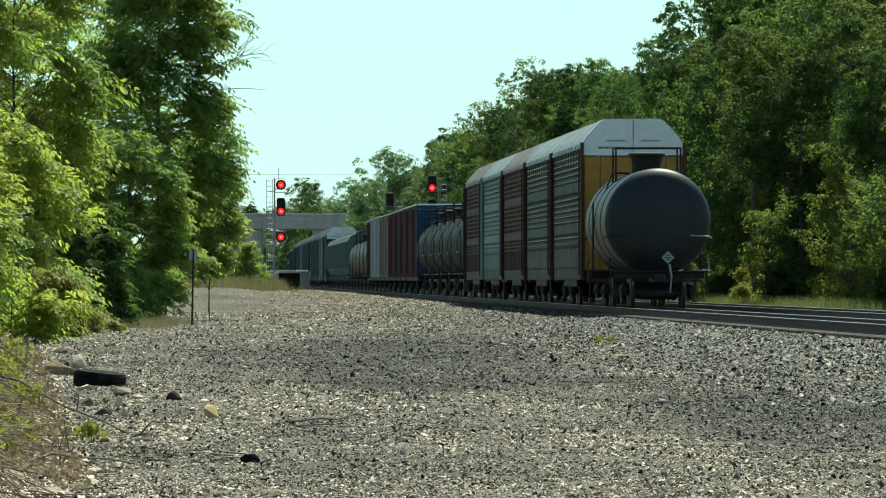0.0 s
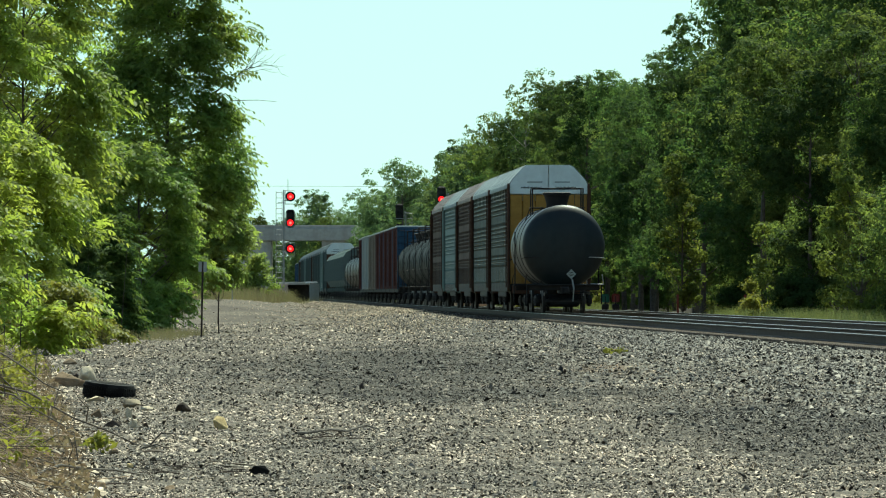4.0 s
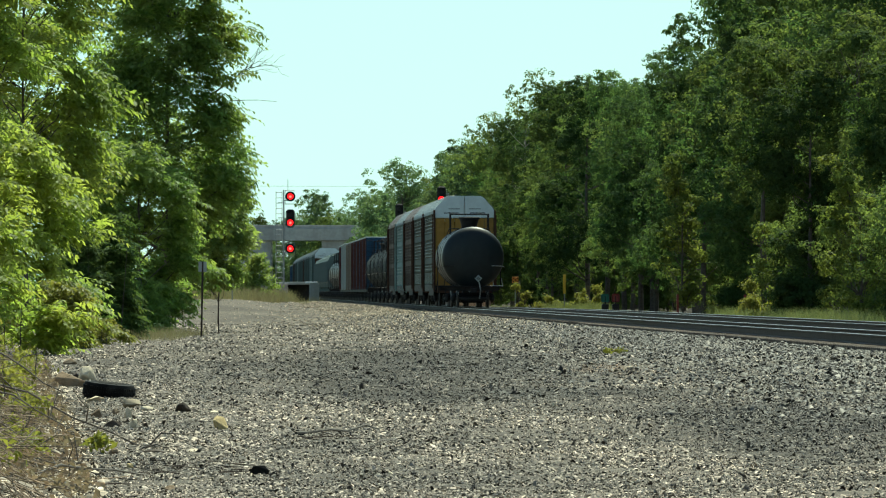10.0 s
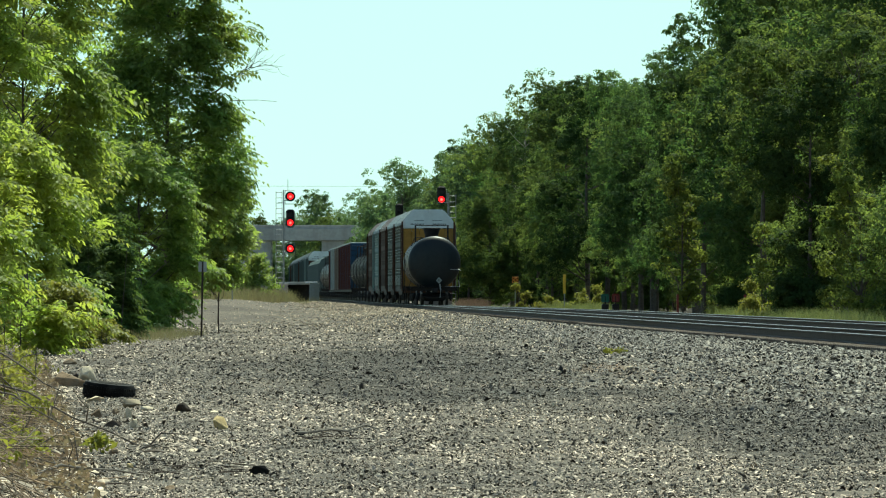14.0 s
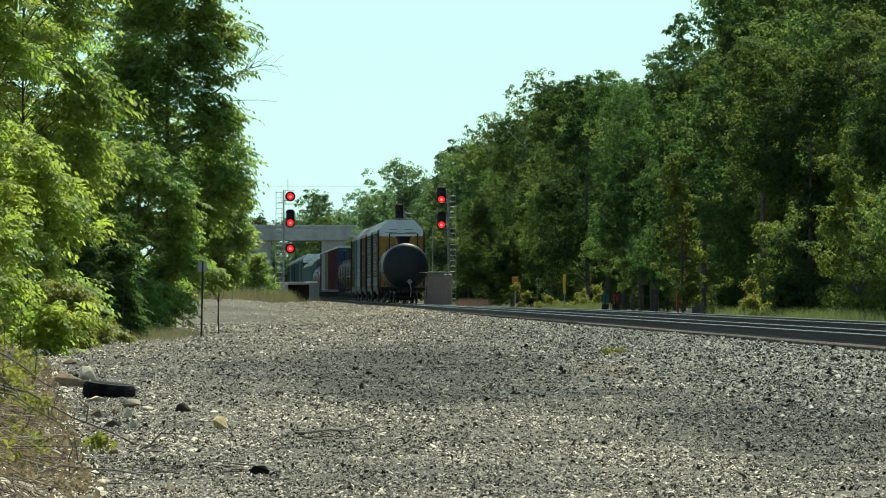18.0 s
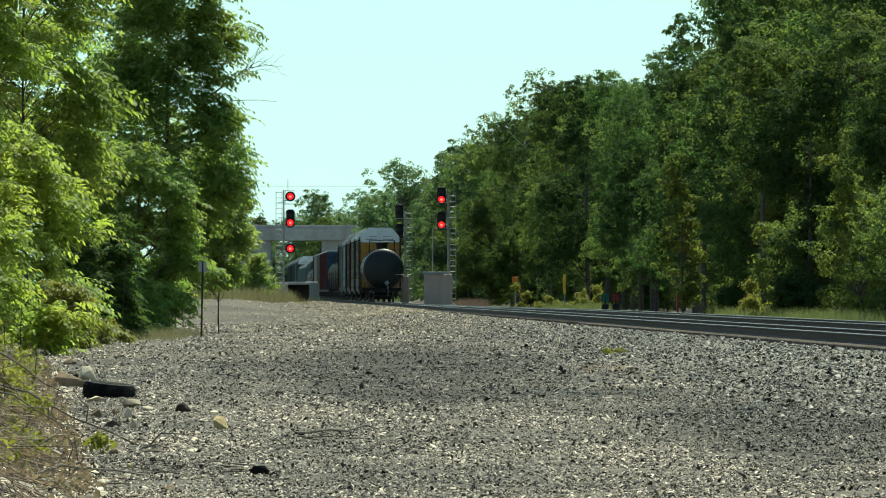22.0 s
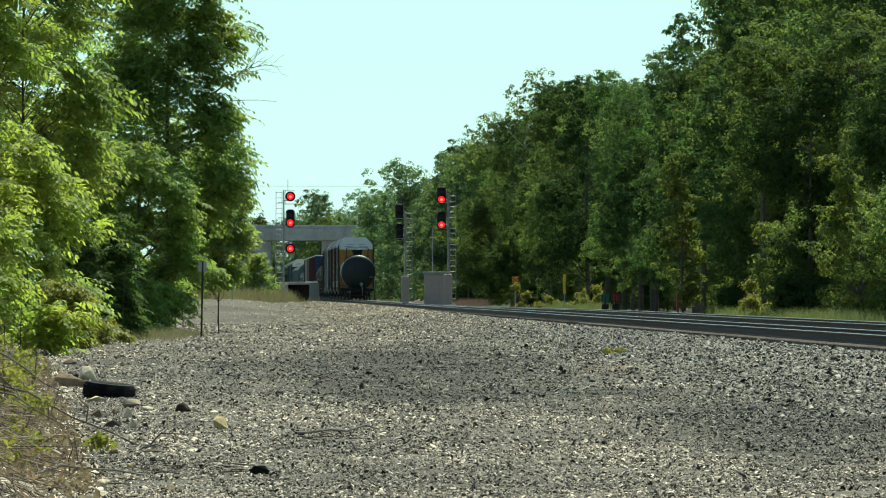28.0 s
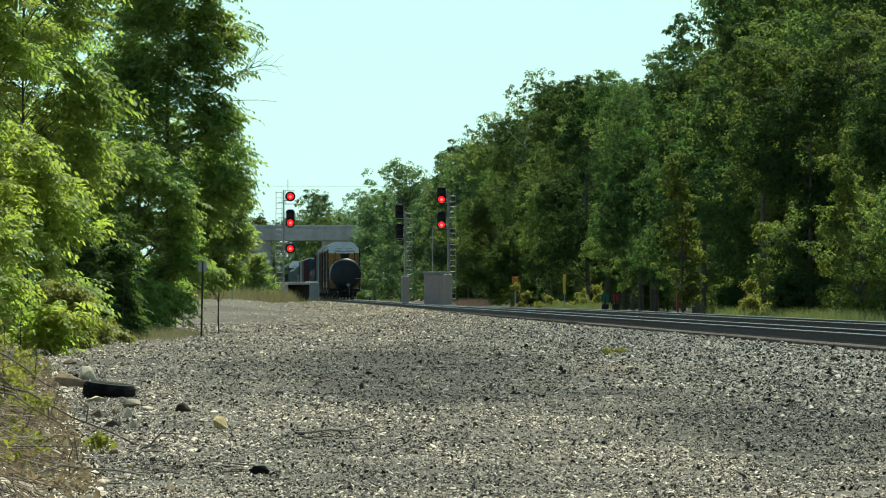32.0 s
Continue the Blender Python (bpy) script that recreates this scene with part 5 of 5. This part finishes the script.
    # trees beyond the bridge
    for x, d, k, s in ((-36, 1750, 0, 0.86), (-31.5, 1800, 1, 0.92), (-20.6, 1760, 2, 1.2), (-17.0, 1830, 0, 1.0), (-14.2, 1760, 0, 1.16), (-9, 1740, 1, 0.9), (-5.1, 1300, 0, 1.12), (-25, 1770, 0, 0.9), (-22, 1790, 1, 0.95), (-28, 1760, 2, 0.88), (-20.5, 1750, 1, 0.9), (-15.5, 1745, 2, 0.92), (-45, 1760, 2, 0.9), (-54, 1740, 1, 0.95), (-36, 2000, 2, 0.95), (-22, 2000, 1, 0.95), (-42, 2000, 2, 0.95),
                       (-32, 1690, 2, 0.6), (-28.5, 1665, 0, 0.55), (-16, 1680, 1, 0.6), (-11.1, 1480, 0, 0.66), (-10.0, 1430, 2, 0.72), (-9.0, 1380, 1, 0.8), (-12.1, 1560, 2, 0.68), (-7.9, 1340, 0, 0.92), (-46, 2460, 0, 1.1), (-40, 2480, 1, 1.1), (-34, 2470, 2, 1.15), (-28, 2480, 0, 1.1), (-22, 2460, 1, 1.1)):
        copy_thing(far[k], pose(x, d, 0, 0, 0, float(rng.uniform(0, 360))) @ Matrix.Scale(s, 4))


make_trees()


def grass(name, label, n, area, hmin, hmax, material, seed):
    rng = np.random.default_rng(seed)
    p = area(rng, n)
    h = rng.uniform(hmin, hmax, (n, 1))
    a = rng.uniform(0, 2 * math.pi, (n, 1))
    side = np.concatenate([np.cos(a), np.sin(a), a * 0], 1) * h * 0.014
    tip = p + np.concatenate([rng.normal(0, 0.33, (n, 2)) * h, h], 1)
    v = np.stack([p - side, p + side, tip], 1).reshape(-1, 3)
    f = np.arange(3 * n).reshape(-1, 3)
    return tagged(part(name, mesh_np(v, f), material), label, "grass", "", "stuff")


def strip(d0, d1, o0, o1):
    def area(rng, n):
        d, o = rng.uniform(d0, d1, n), rng.uniform(o0, o1, n)
        return np.stack([track_x(d) + o, d, d * 0 - 0.02], 1)
    return area


def rect(x0, x1, y0, y1):
    def area(rng, n):
        x, y = rng.uniform(x0, x1, n), rng.uniform(y0, y1, n)
        return np.stack([x, y, ground_z(x, y) - 0.02], 1)
    return area


grass("grass", "tall bright feathery weeds beyond the tracks", 16000, strip(335, 425, 6.7, 8.6), 0.15, 0.85, GRASSM, 51)
grass("grass", "yellow-green weeds in a gap of the wood", 8000, strip(560, 650, 6.8, 8.6), 0.15, 0.85, GRASSM, 55)
grass("grass", "short weeds along the wood beyond the tracks", 7000, strip(425, 900, 7.0, 9.0), 0.15, 0.45, GRASSM, 56)
grass("grass", "reddish dead brush beside the signal", 5000, rect(1.0, 3.2, 735, 790), 0.2, 0.95, DEADM, 58)
grass("grass", "brown dead weeds under the thicket at the lot's edge", 6000, rect(-10.2, -7.3, 280, 325), 0.08, 0.35, DRYM, 57)
grass("grass", "dry tall grass beside the signal", 9000, rect(-22, -11.8, 610, 1050), 0.3, 1.0, DRYM, 52)
grass("grass", "pale dry grass at the far edge of the lot", 12000, rect(-16.0, -10.4, 640, 755), 0.25, 0.95, DRYM, 54)
grass("grass", "green tall grass by the far lot", 6000, rect(-20, -12.4, 640, 900), 0.3, 0.9, GRASSM, 53)


def pebbles(name, label, pts, size, material, seed, tall=1.0):
    """Loose stones, each a small uneven solid; size is a number or one for each stone."""
    size = np.reshape(size, (-1, 1, 1))
    rng = np.random.default_rng(seed)
    n = len(pts)
    base = np.array([(-1, -0.8, -0.5), (1, -0.8, -0.5), (1, 0.8, -0.5), (-1, 0.8, -0.5), (-0.5, 0, 0.7), (0.5, 0, 0.7)], float)
    faces = np.array([(0, 1, 5), (0, 5, 4), (2, 3, 4), (2, 4, 5), (1, 2, 5), (3, 0, 4)])
    s = size * np.clip(rng.lognormal(0, 0.4, (n, 1, 1)), 0.4, 2.6) * np.stack([rng.uniform(0.6, 1.6, n), rng.uniform(0.4, 1.0, n), rng.uniform(0.35, 0.9, n) * tall], 1)[:, None, :]
    v = base[None] * s * rng.uniform(0.65, 1.3, (n, 6, 1)) + rng.normal(0, 0.22, (n, 6, 3)) * s
    for i, j in ((1, 2), (0, 2)):
        q = rng.normal(0, 0.5, n)[:, None]
        v[..., i], v[..., j] = v[..., i] * np.cos(q) - v[..., j] * np.sin(q), v[..., i] * np.sin(q) + v[..., j] * np.cos(q)
    a = rng.uniform(0, 2 * math.pi, n)
    c, sn = np.cos(a)[:, None], np.sin(a)[:, None]
    x, y, z = v[..., 0], v[..., 1], v[..., 2] + s[..., 2] * rng.uniform(-0.1, 0.7, (n, 1))
    v = np.stack([x * c - y * sn, x * sn + y * c, z], -1) + pts[:, None, :]
    f = (np.arange(n)[:, None, None] * 6 + faces[None]).reshape(-1, 3)
    return tagged(part(name, mesh_np(v.reshape(-1, 3), f), material), label, "gravel", "", "stuff")


def make_stones():
    rng = np.random.default_rng(21)
    # loose gravel on the lot, warm and pale by the bank, dark and oily towards the track, in uneven drifts
    n = 235000
    d = 63 * (420 / 63) ** rng.random(n) ** 1.2
    x = rng.uniform(-0.0435, 0.0435, n) * d
    o = x - track_x(d)

    def drift(x, d, k):
        return np.sin(x * 0.9 + d * 0.13 + k) * np.sin(d * 0.171 - x * 0.5 + 2 * k) + 0.6 * np.sin(x * 2.3 - d * 0.31 + k) * np.sin(d * 0.42 + x * 1.1 + k)

    keep = (o < -1.6 - 3.0 * rng.random(n)) & (rng.random(n) < 0.78 + 0.3 * drift(x, d, 0.3)) & (rng.random(n) < 1.3 - d / 700)
    x, y, o = x[keep], d[keep], o[keep]
    oily = np.exp(-((x + 0.7) / 3.0) ** 2 - ((y - 195) / 55) ** 2) + 0.8 * np.exp(-((x - 3.4) / 1.8) ** 2 - ((y - 112) / 13) ** 2)
    dark = rng.random(len(o)) < 0.12 + 0.42 * np.clip((o + 15.0) / 7.0, 0, 1) + 0.5 * oily + 0.35 * drift(x, y, 1.7)
    pts = np.stack([x, y, np.maximum(ground_z(x, y), bed_z(o, y)) + 0.002], 1)
    coarse = 0.0092 * (y / 72) ** 0.6
    pebbles("gravel", "loose angular beige and grey gravel on the lot", pts[~dark], coarse[~dark], STONE, 22, 0.85)
    pebbles("gravel", "dark crushed stone scattered over the lot", pts[dark], coarse[dark], DARKSTONE, 24, 0.85)
    n = 40000
    y = 62 * (150 / 62) ** rng.random(n) ** 1.3
    x = rng.uniform(-0.0435, 0.0435, n) * y
    pebbles("grit", "fine pale grit between the larger chips", np.stack([x, y, ground_z(x, y) + 0.004], 1), 0.0062, STONE, 27)
    n = 80000
    d = 110 * (520 / 110) ** rng.random(n)
    o = -1.42 - np.abs(rng.normal(0, 2.6, n))
    z = np.maximum(bed_z(o, d), ground_z(track_x(d) + o, d)) + 0.003
    pebbles("ballast_stones", "coarse dark grey crushed stone on the track's shoulder", np.stack([track_x(d) + o, d, z], 1), 0.0205, BALLAST, 23, 1.1)
    n = 48000
    d = 300 * (1000 / 300) ** rng.random(n)
    o = -1.5 - np.abs(rng.normal(0, 4.2, n))
    keep = rng.random(n) < np.clip((d - 300) / 130, 0.05, 1)
    d, o = d[keep], o[keep]
    z = np.maximum(bed_z(o, d), ground_z(track_x(d) + o, d)) + 0.003
    pebbles("shoulder_stones", "sandy crushed stone heaped beside the far track, paled for sun glare", np.stack([track_x(d) + o, d, z], 1), 0.021, PALESTONE, 28, 1.0)
    n = 22000
    d = 54 * (170 / 54) ** rng.random(n)
    x = bank_edge(d) + 0.35 - np.abs(rng.normal(0, 0.8, n))
    pebbles("bank_stones", "rubble of pale and brown stones on the bank", np.stack([x, d, ground_z(x, d) + 0.02], 1), 0.016, BANKSTONE, 25)


make_stones()


def rock(m, w, h, kind, rng):
    """One angular stone with chipped faces."""
    bm = bmesh.new()
    for k in range(13):
        p = Vector(rng.normal(size=3)).normalized() * (0.5 + 0.06 * rng.normal())
        bm.verts.new((p.x * w, p.y * w * 0.8, max(-0.02, (p.z + 0.3) * h * 1.2)))
    hull = bmesh.ops.convex_hull(bm, input=bm.verts[:])
    bmesh.ops.delete(bm, geom=[v for v in hull["geom_interior"] if isinstance(v, bmesh.types.BMVert)], context="VERTS")
    bmesh.ops.bevel(bm, geom=bm.edges[:], offset=min(w, h) * 0.04, segments=1, affect="EDGES")
    names = (("rock", "rough brown-grey rock lying on the gravel"), ("rock", "pale limestone rock lying on the gravel"), ("rock", "dark brown rock with a dusty top"), ("rock", "yellowish rounded rock on the gravel"), ("rock", "tan flat-faced rock lying on the gravel"), ("rock", "black lump of broken asphalt on the gravel"))[kind]
    ob = tagged(part(names[0], bm, (ROCK, PALEROCK, DARKROCK, YELLOWROCK, TANROCK, RUBBER)[kind]), names[1], "rock", "rocks on the lot")
    ob.matrix_basis = m
    return ob


def make_clutter():
    rng = np.random.default_rng(61)
    for x, d, w, h, k in (
            (-5.21, 145.0, 0.510, 0.204, 0), (-5.28, 154.5, 0.284, 0.167, 1), (-5.51, 157.0, 0.102, 0.085, 2), (-6.88, 191.8, 0.332, 0.083, 0),
            (-4.18, 125.2, 0.244, 0.061, 1), (-3.52, 118.2, 0.217, 0.109, 4), (-3.29, 116.5, 0.176, 0.044, 1), (-3.32, 110.5, 0.096, 0.102, 1),
            (-3.21, 101.2, 0.186, 0.060, 2), (-2.99, 100.0, 0.151, 0.092, 1), (-2.87, 115.2, 0.187, 0.093, 2), (-2.48, 113.2, 0.116, 0.043, 1),
            (-2.14, 101.0, 0.197, 0.115, 3), (-3.27, 86.5, 0.159, 0.084, 1), (-3.02, 86.5, 0.131, 0.103, 0), (-1.33, 75.5, 0.151, 0.061, 5),
            (-1.24, 71.0, 0.061, 0.027, 5), (-2.31, 84.2, 0.200, 0.027, 2), (-2.03, 84.8, 0.110, 0.018, 1), (-2.63, 88.8, 0.082, 0.043, 0),
            (-6.27, 269.0, 0.116, 0.087, 1), (-4.65, 127.8, 0.124, 0.062, 1), (-4.63, 118.2, 0.141, 0.077, 0), (-4.56, 139.8, 0.091, 0.076, 2),
            (-3.54, 113.2, 0.086, 0.055, 0), (-3.68, 110.8, 0.132, 0.072, 0), (-4.01, 107.8, 0.105, 0.058, 1), (-3.36, 95.0, 0.103, 0.051, 2),
            (-2.65, 84.0, 0.091, 0.036, 0), (-2.88, 101.2, 0.066, 0.038, 2), (-2.00, 101.5, 0.088, 0.022, 1), (-1.72, 112.2, 0.085, 0.024, 1),
            (5.22, 300.8, 0.146, 0.114, 1), (0.82, 116.8, 0.063, 0.044, 1), (1.29, 122.0, 0.059, 0.040, 1), (3.37, 197.5, 0.149, 0.064, 1),
            (4.55, 198.5, 0.172, 0.054, 0), (4.32, 121.8, 0.066, 0.053, 1), (5.07, 269.8, 0.102, 0.087, 1), (-1.10, 141.8, 0.077, 0.069, 2),
            (3.13, 177.5, 0.249, 0.058, 4), (2.30, 105.0, 0.045, 0.034, 1), (-0.38, 75.2, 0.037, 0.024, 1), (1.72, 68.2, 0.052, 0.030, 2),
            (-1.47, 111.2, 0.072, 0.018, 1), (-1.82, 69.8, 0.090, 0.034, 0), (-2.33, 77.8, 0.059, 0.038, 3), (-0.62, 69.5, 0.049, 0.026, 2)):
        rock(pose(x, d, float(ground_z(x, d)) - 0.15 * h, 0, 0, float(rng.uniform(-25, 25))), w * 1.08, h * 1.5, k, rng)
    # an old tyre, half sunk beside the rocks
    t = thing("tyre", "old black car tyre lying flat among rocks", "tyre", "", pose(-4.12, 129, float(ground_z(-4.12, 129)) + 0.08, 3, 6, 0))
    prof = [(0.20, -0.085), (0.24, -0.11), (0.30, -0.105), (0.318, -0.07), (0.322, 0.0), (0.318, 0.07), (0.30, 0.105), (0.24, 0.11), (0.20, 0.085), (0.215, 0.0)]
    bm = bmesh.new()
    rings = []
    for k in range(40):
        c, s = math.cos(2 * math.pi * k / 40), math.sin(2 * math.pi * k / 40)
        rings.append([bm.verts.new((r * c, r * s, z)) for r, z in prof])
    for k in range(40):
        a, q = rings[k], rings[(k + 1) % 40]
        for i in range(len(prof)):
            j = (i + 1) % len(prof)
            bm.faces.new((a[i], a[j], q[j], q[i]))
    bmesh.ops.recalc_face_normals(bm, faces=bm.faces[:])
    part("carcass", bm, RUBBER, t, "", True)
    bm = bmesh.new()
    for k in range(60):
        a = 2 * math.pi * k / 60
        for z in (-0.05, 0.0, 0.05):
            box(bm, (0.322 * math.cos(a), 0.322 * math.sin(a), z), (0.012, 0.024, 0.034), 0, Matrix.Rotation(a, 4, "Z"))
    part("tread", bm, RUBBER, t, "worn tread blocks")
    # dead stems and brush on the bank
    for x0, d0, z0, x1, d1, z1, r in ((-4.1, 88, 0.74, -2.5, 87, 0.03, 0.012), (-3.5, 75, 0.32, -2.8, 74.5, 0.03, 0.013), (-4.3, 95, 0.92, -3.4, 94, 0.42, 0.011), (-4.0, 84, 0.72, -3.0, 83, 0.26, 0.010), (-3.6, 79, 0.50, -2.75, 78, 0.06, 0.010),
                                      (-4.9, 97, 0.62, -4.1, 92, 0.20, 0.014), (-3.0, 70, 0.10, -2.1, 73, 0.05, 0.012), (-1.35, 96, 0.03, -0.6, 98, 0.04, 0.0136), (-2.6, 86, 0.03, -2.3, 87, 0.03, 0.0136)):
        skin = STEM if r < 0.0135 else BARK
        bm = bmesh.new()
        limb(bm, (x0, d0, z0), (x1, d1, z1), r, r * 0.5, rng, 5, 0.015)
        br = tagged(part("dead_branch", bm, skin), "dry bare branch lying on the bank of brush", "branch", "branches on the bank")
        for k in range(3):
            bm = bmesh.new()
            q = Vector((x0, d0, z0)).lerp(Vector((x1, d1, z1)), 0.3 + 0.2 * k)
            limb(bm, q, q + Vector((rng.normal() * 0.2, rng.normal() * 0.5, (0.1 + 0.2 * rng.random()) * (1 if x0 < -2.7 else 0.15))), r * 0.5, 0.003, rng, 3, 0.08)
            part("twig", bm, skin, br)
    ys = np.linspace(36, 200, 130)
    U, Y, Z, f = grid(ys, np.linspace(0.0, 1.0, 24), lambda u, y: u)
    X = bank_edge(Y) + 0.25 - U * 4.2
    Z = ground_z(X, Y) + 0.02 + rng.normal(0, 0.03, X.shape) * (U > 0.02) - 0.05 * (U < 0.02)
    structure("bank", mesh_np(np.stack([X, Y, Z], -1).reshape(-1, 3), f[:, ::-1], True), SOIL, "low bank of brown soil and litter")
    n = 2600
    d = 64 * (185 / 64) ** rng.random(n)
    x = bank_edge(d) - np.abs(rng.normal(0, 0.9, n)) + 0.25
    lv, lf = leaves(np.stack([x, d, ground_z(x, d) + 0.04 + 0.12 * rng.random(n), np.full(n, 0.05)], 1), 2, 0.06, rng)
    tagged(part("leaf_litter", mesh_np(lv, lf), LEAF_D), "dry brown leaf litter covering the bank", "leaf litter", "", "stuff")
    n = 2800
    d = 58 * (185 / 62) ** rng.random(n)
    x = bank_edge(d) - np.abs(rng.normal(0, 1.0, n)) + 0.2
    base = np.stack([x, d, ground_z(x, d) + rng.uniform(0.03, 0.42, n) * np.clip((bank_edge(d) - x) * 1.3, 0.1, 1)], 1)
    a = rng.normal(-0.2, 0.9, n)
    L = rng.uniform(0.15, 0.75, n)
    tip = base + np.stack([np.cos(a) * L, np.sin(a) * L, rng.normal(-0.5, 0.3, n) * L], 1)
    w = rng.uniform(0.002, 0.006, n)[:, None]
    side = np.stack([-np.sin(a), np.cos(a), a * 0], 1) * w
    up = np.stack([a * 0, a * 0, np.ones(n)], 1) * w
    v = np.stack([base - side, base + side, base + up * 1.7, tip - side * 0.5, tip + side * 0.5, tip + up * 0.8], 1).reshape(-1, 3)
    i = np.arange(n)[:, None] * 6
    f = np.concatenate([i + np.array([q]) for q in ((0, 1, 4, 3), (1, 2, 5, 4), (2, 0, 3, 5))], 1).reshape(-1, 4)
    tagged(part("brush_pile", mesh_np(v, f), TWIG), "heap of dry twigs and dead stems on the bank", "brush", "", "stuff")
    # dark twigs strewn on the gravel
    for x0, x1, d0, d1, n in ((-2.3, -1.5, 75, 79, 60), (-1.3, -0.8, 92, 95, 26), (-2.9, -2.2, 69, 73, 50)):
        px, py = rng.uniform(x0, x1, n), rng.uniform(d0, d1, n)
        a = rng.normal(0, 0.9, n)
        L = rng.uniform(0.03, 0.2, n)
        w = rng.uniform(0.002, 0.006, n)[:, None]
        base = np.stack([px, py, ground_z(px, py) + rng.uniform(0.012, 0.035, n)], 1)
        tip = base + np.stack([np.cos(a) * L, np.sin(a) * L, rng.normal(0, 0.06, n) * L], 1)
        side, up = np.array([[0, 1, 0]]) * w, np.array([[0, 0, 1]]) * w
        v = np.stack([base - side, base + side, base + up * 1.7, tip - side * 0.5, tip + side * 0.5, tip + up * 0.8], 1).reshape(-1, 3)
        i = np.arange(n)[:, None] * 6
        f = np.concatenate([i + np.array([q]) for q in ((0, 1, 4, 3), (1, 2, 5, 4), (2, 0, 3, 5))], 1).reshape(-1, 4)
        tagged(part("twig_litter", mesh_np(v, f), RAIL), "dark broken twigs strewn on the gravel", "twigs", "", "stuff")
    # weeds
    for x, d, h, s, n, k in ((-3.5, 76, 0.22, 0.16, 10, 1), (-4.2, 84, 0.34, 0.2, 14, 2), (-4.6, 92, 0.4, 0.25, 18, 3), (-4.35, 103, 0.3, 0.3, 16, 4), (-5.3, 108, 0.7, 0.4, 26, 5), (-6.2, 128, 0.9, 0.6, 40, 6), (-7.2, 150, 1.1, 0.8, 60, 7),
                             (-2.75, 84, 0.12, 0.1, 6, 8), (-8.6, 185, 1.5, 1.2, 80, 9), (-3.2, 71, 0.14, 0.15, 6, 10)):
        tree("weed", "yellow-green leafy weed growing out of the brush", pose(x, d, float(ground_z(x, d))), h, s, 0.05, n, 22, 0.065, LEAF_W, 80 + k, 0.006, 0.11, 1, "weeds on the bank")
    for x, d in ((3.35, 212), (3.6, 214)):
        tree("weed", "small yellow-green weed in the ballast", pose(x, d, 0.04), 0.14, 0.1, 0.02, 7, 14, 0.05, LEAF_W, int(d), 0.004, 0.06, 1, "weeds in the ballast")
    rngw = np.random.default_rng(70)
    for k in range(40):
        d = float(64 * (180 / 66) ** rngw.random())
        x = float(bank_edge(d) - 0.1 - abs(rngw.normal()) * 0.6)
        s = float(rngw.uniform(0.5, 1.3)) * d / 110
        tree("weed", "small yellow-green leafy weed in the brush", pose(x, d, float(ground_z(x, d))), 0.3 * s, 0.2 * s, 0.03, 9, 20, 0.055, LEAF_W, 140 + k, 0.005, 0.1, 1, "weeds on the bank")
    for k in range(70):
        d = float(63 * (170 / 63) ** rngw.random())
        x = float(bank_edge(d) + 0.2 - abs(rngw.normal()) * 0.5)
        w = float(rngw.uniform(0.035, 0.11))
        rock(pose(x, d, float(ground_z(x, d)) + 0.01, 0, 0, float(rngw.uniform(0, 360))), w, w * 0.6, (0, 1, 1, 2)[int(rngw.integers(4))], rngw)
    for x in (-70, 50):
        p = thing("utility_pole", "tall weathered wooden utility pole", "utility pole", "", pose(x, 1500, 0))
        part("pole", rod(bmesh.new(), (0, 0, -0.2), (0, 0, 18), 0.17, 0.12, 10), BARK, p)
        part("crossarm", box(bmesh.new(), (0, 0, 17.0), (0.12, 2.4, 0.14), 0.02), BARK, p)
    # wires across the sky
    for z, dz in ((16.9, 0.5),):
        bm = bmesh.new()
        pts = [Vector((x, 1500, z - dz * (1 - ((x + 10) / 60) ** 2))) for x in range(-70, 51, 10)]
        for p, q in zip(pts, pts[1:]):
            rod(bm, p, q, 0.02, seg=5)
        tagged(part("overhead_wire", bm, BLACK), "thin dark overhead wire spanning the sky", "wire", "overhead wires")


make_clutter()


def make_ties():
    me = finish(box(bmesh.new(), (0, 0, 0), (2.6, 0.22, 0.17), 0.012))
    me.materials.append(TIE)
    root = tagged(new("main_track"), "dark weathered wooden ties under the main track", "track", "", "structure")
    for k in range(300):
        t = part("tie", me, TIE, root)
        t.matrix_basis = on_track_m(180 + 0.56 * k, 0, RAILTOP - 0.2 - 0.087)
    root = tagged(new("side_track"), "dark weathered wooden ties under the second track", "track", "", "structure")
    for k in range(120):
        t = part("tie", me, TIE, root)
        t.matrix_basis = on_track_m(230 + 0.56 * k, 4.25, RAILTOP - 0.2 - 0.087)
    bm = bmesh.new()
    for k in range(300, 760):
        box(bm, on_track(180 + 0.56 * k, 0, RAILTOP - 0.287), (2.6, 0.22, 0.17))
    tagged(part("far_ties", bm, TIE), "dark wooden ties farther along the main track", "track ties", "", "stuff")


make_ties()


def motions():
    times = [2.0 * k for k in range(17)]
    for car, ahead in CARS:
        walk(car, [(t, on_track_m(tail_at(t) + ahead, 0, RAILTOP)) for t in times])


motions()
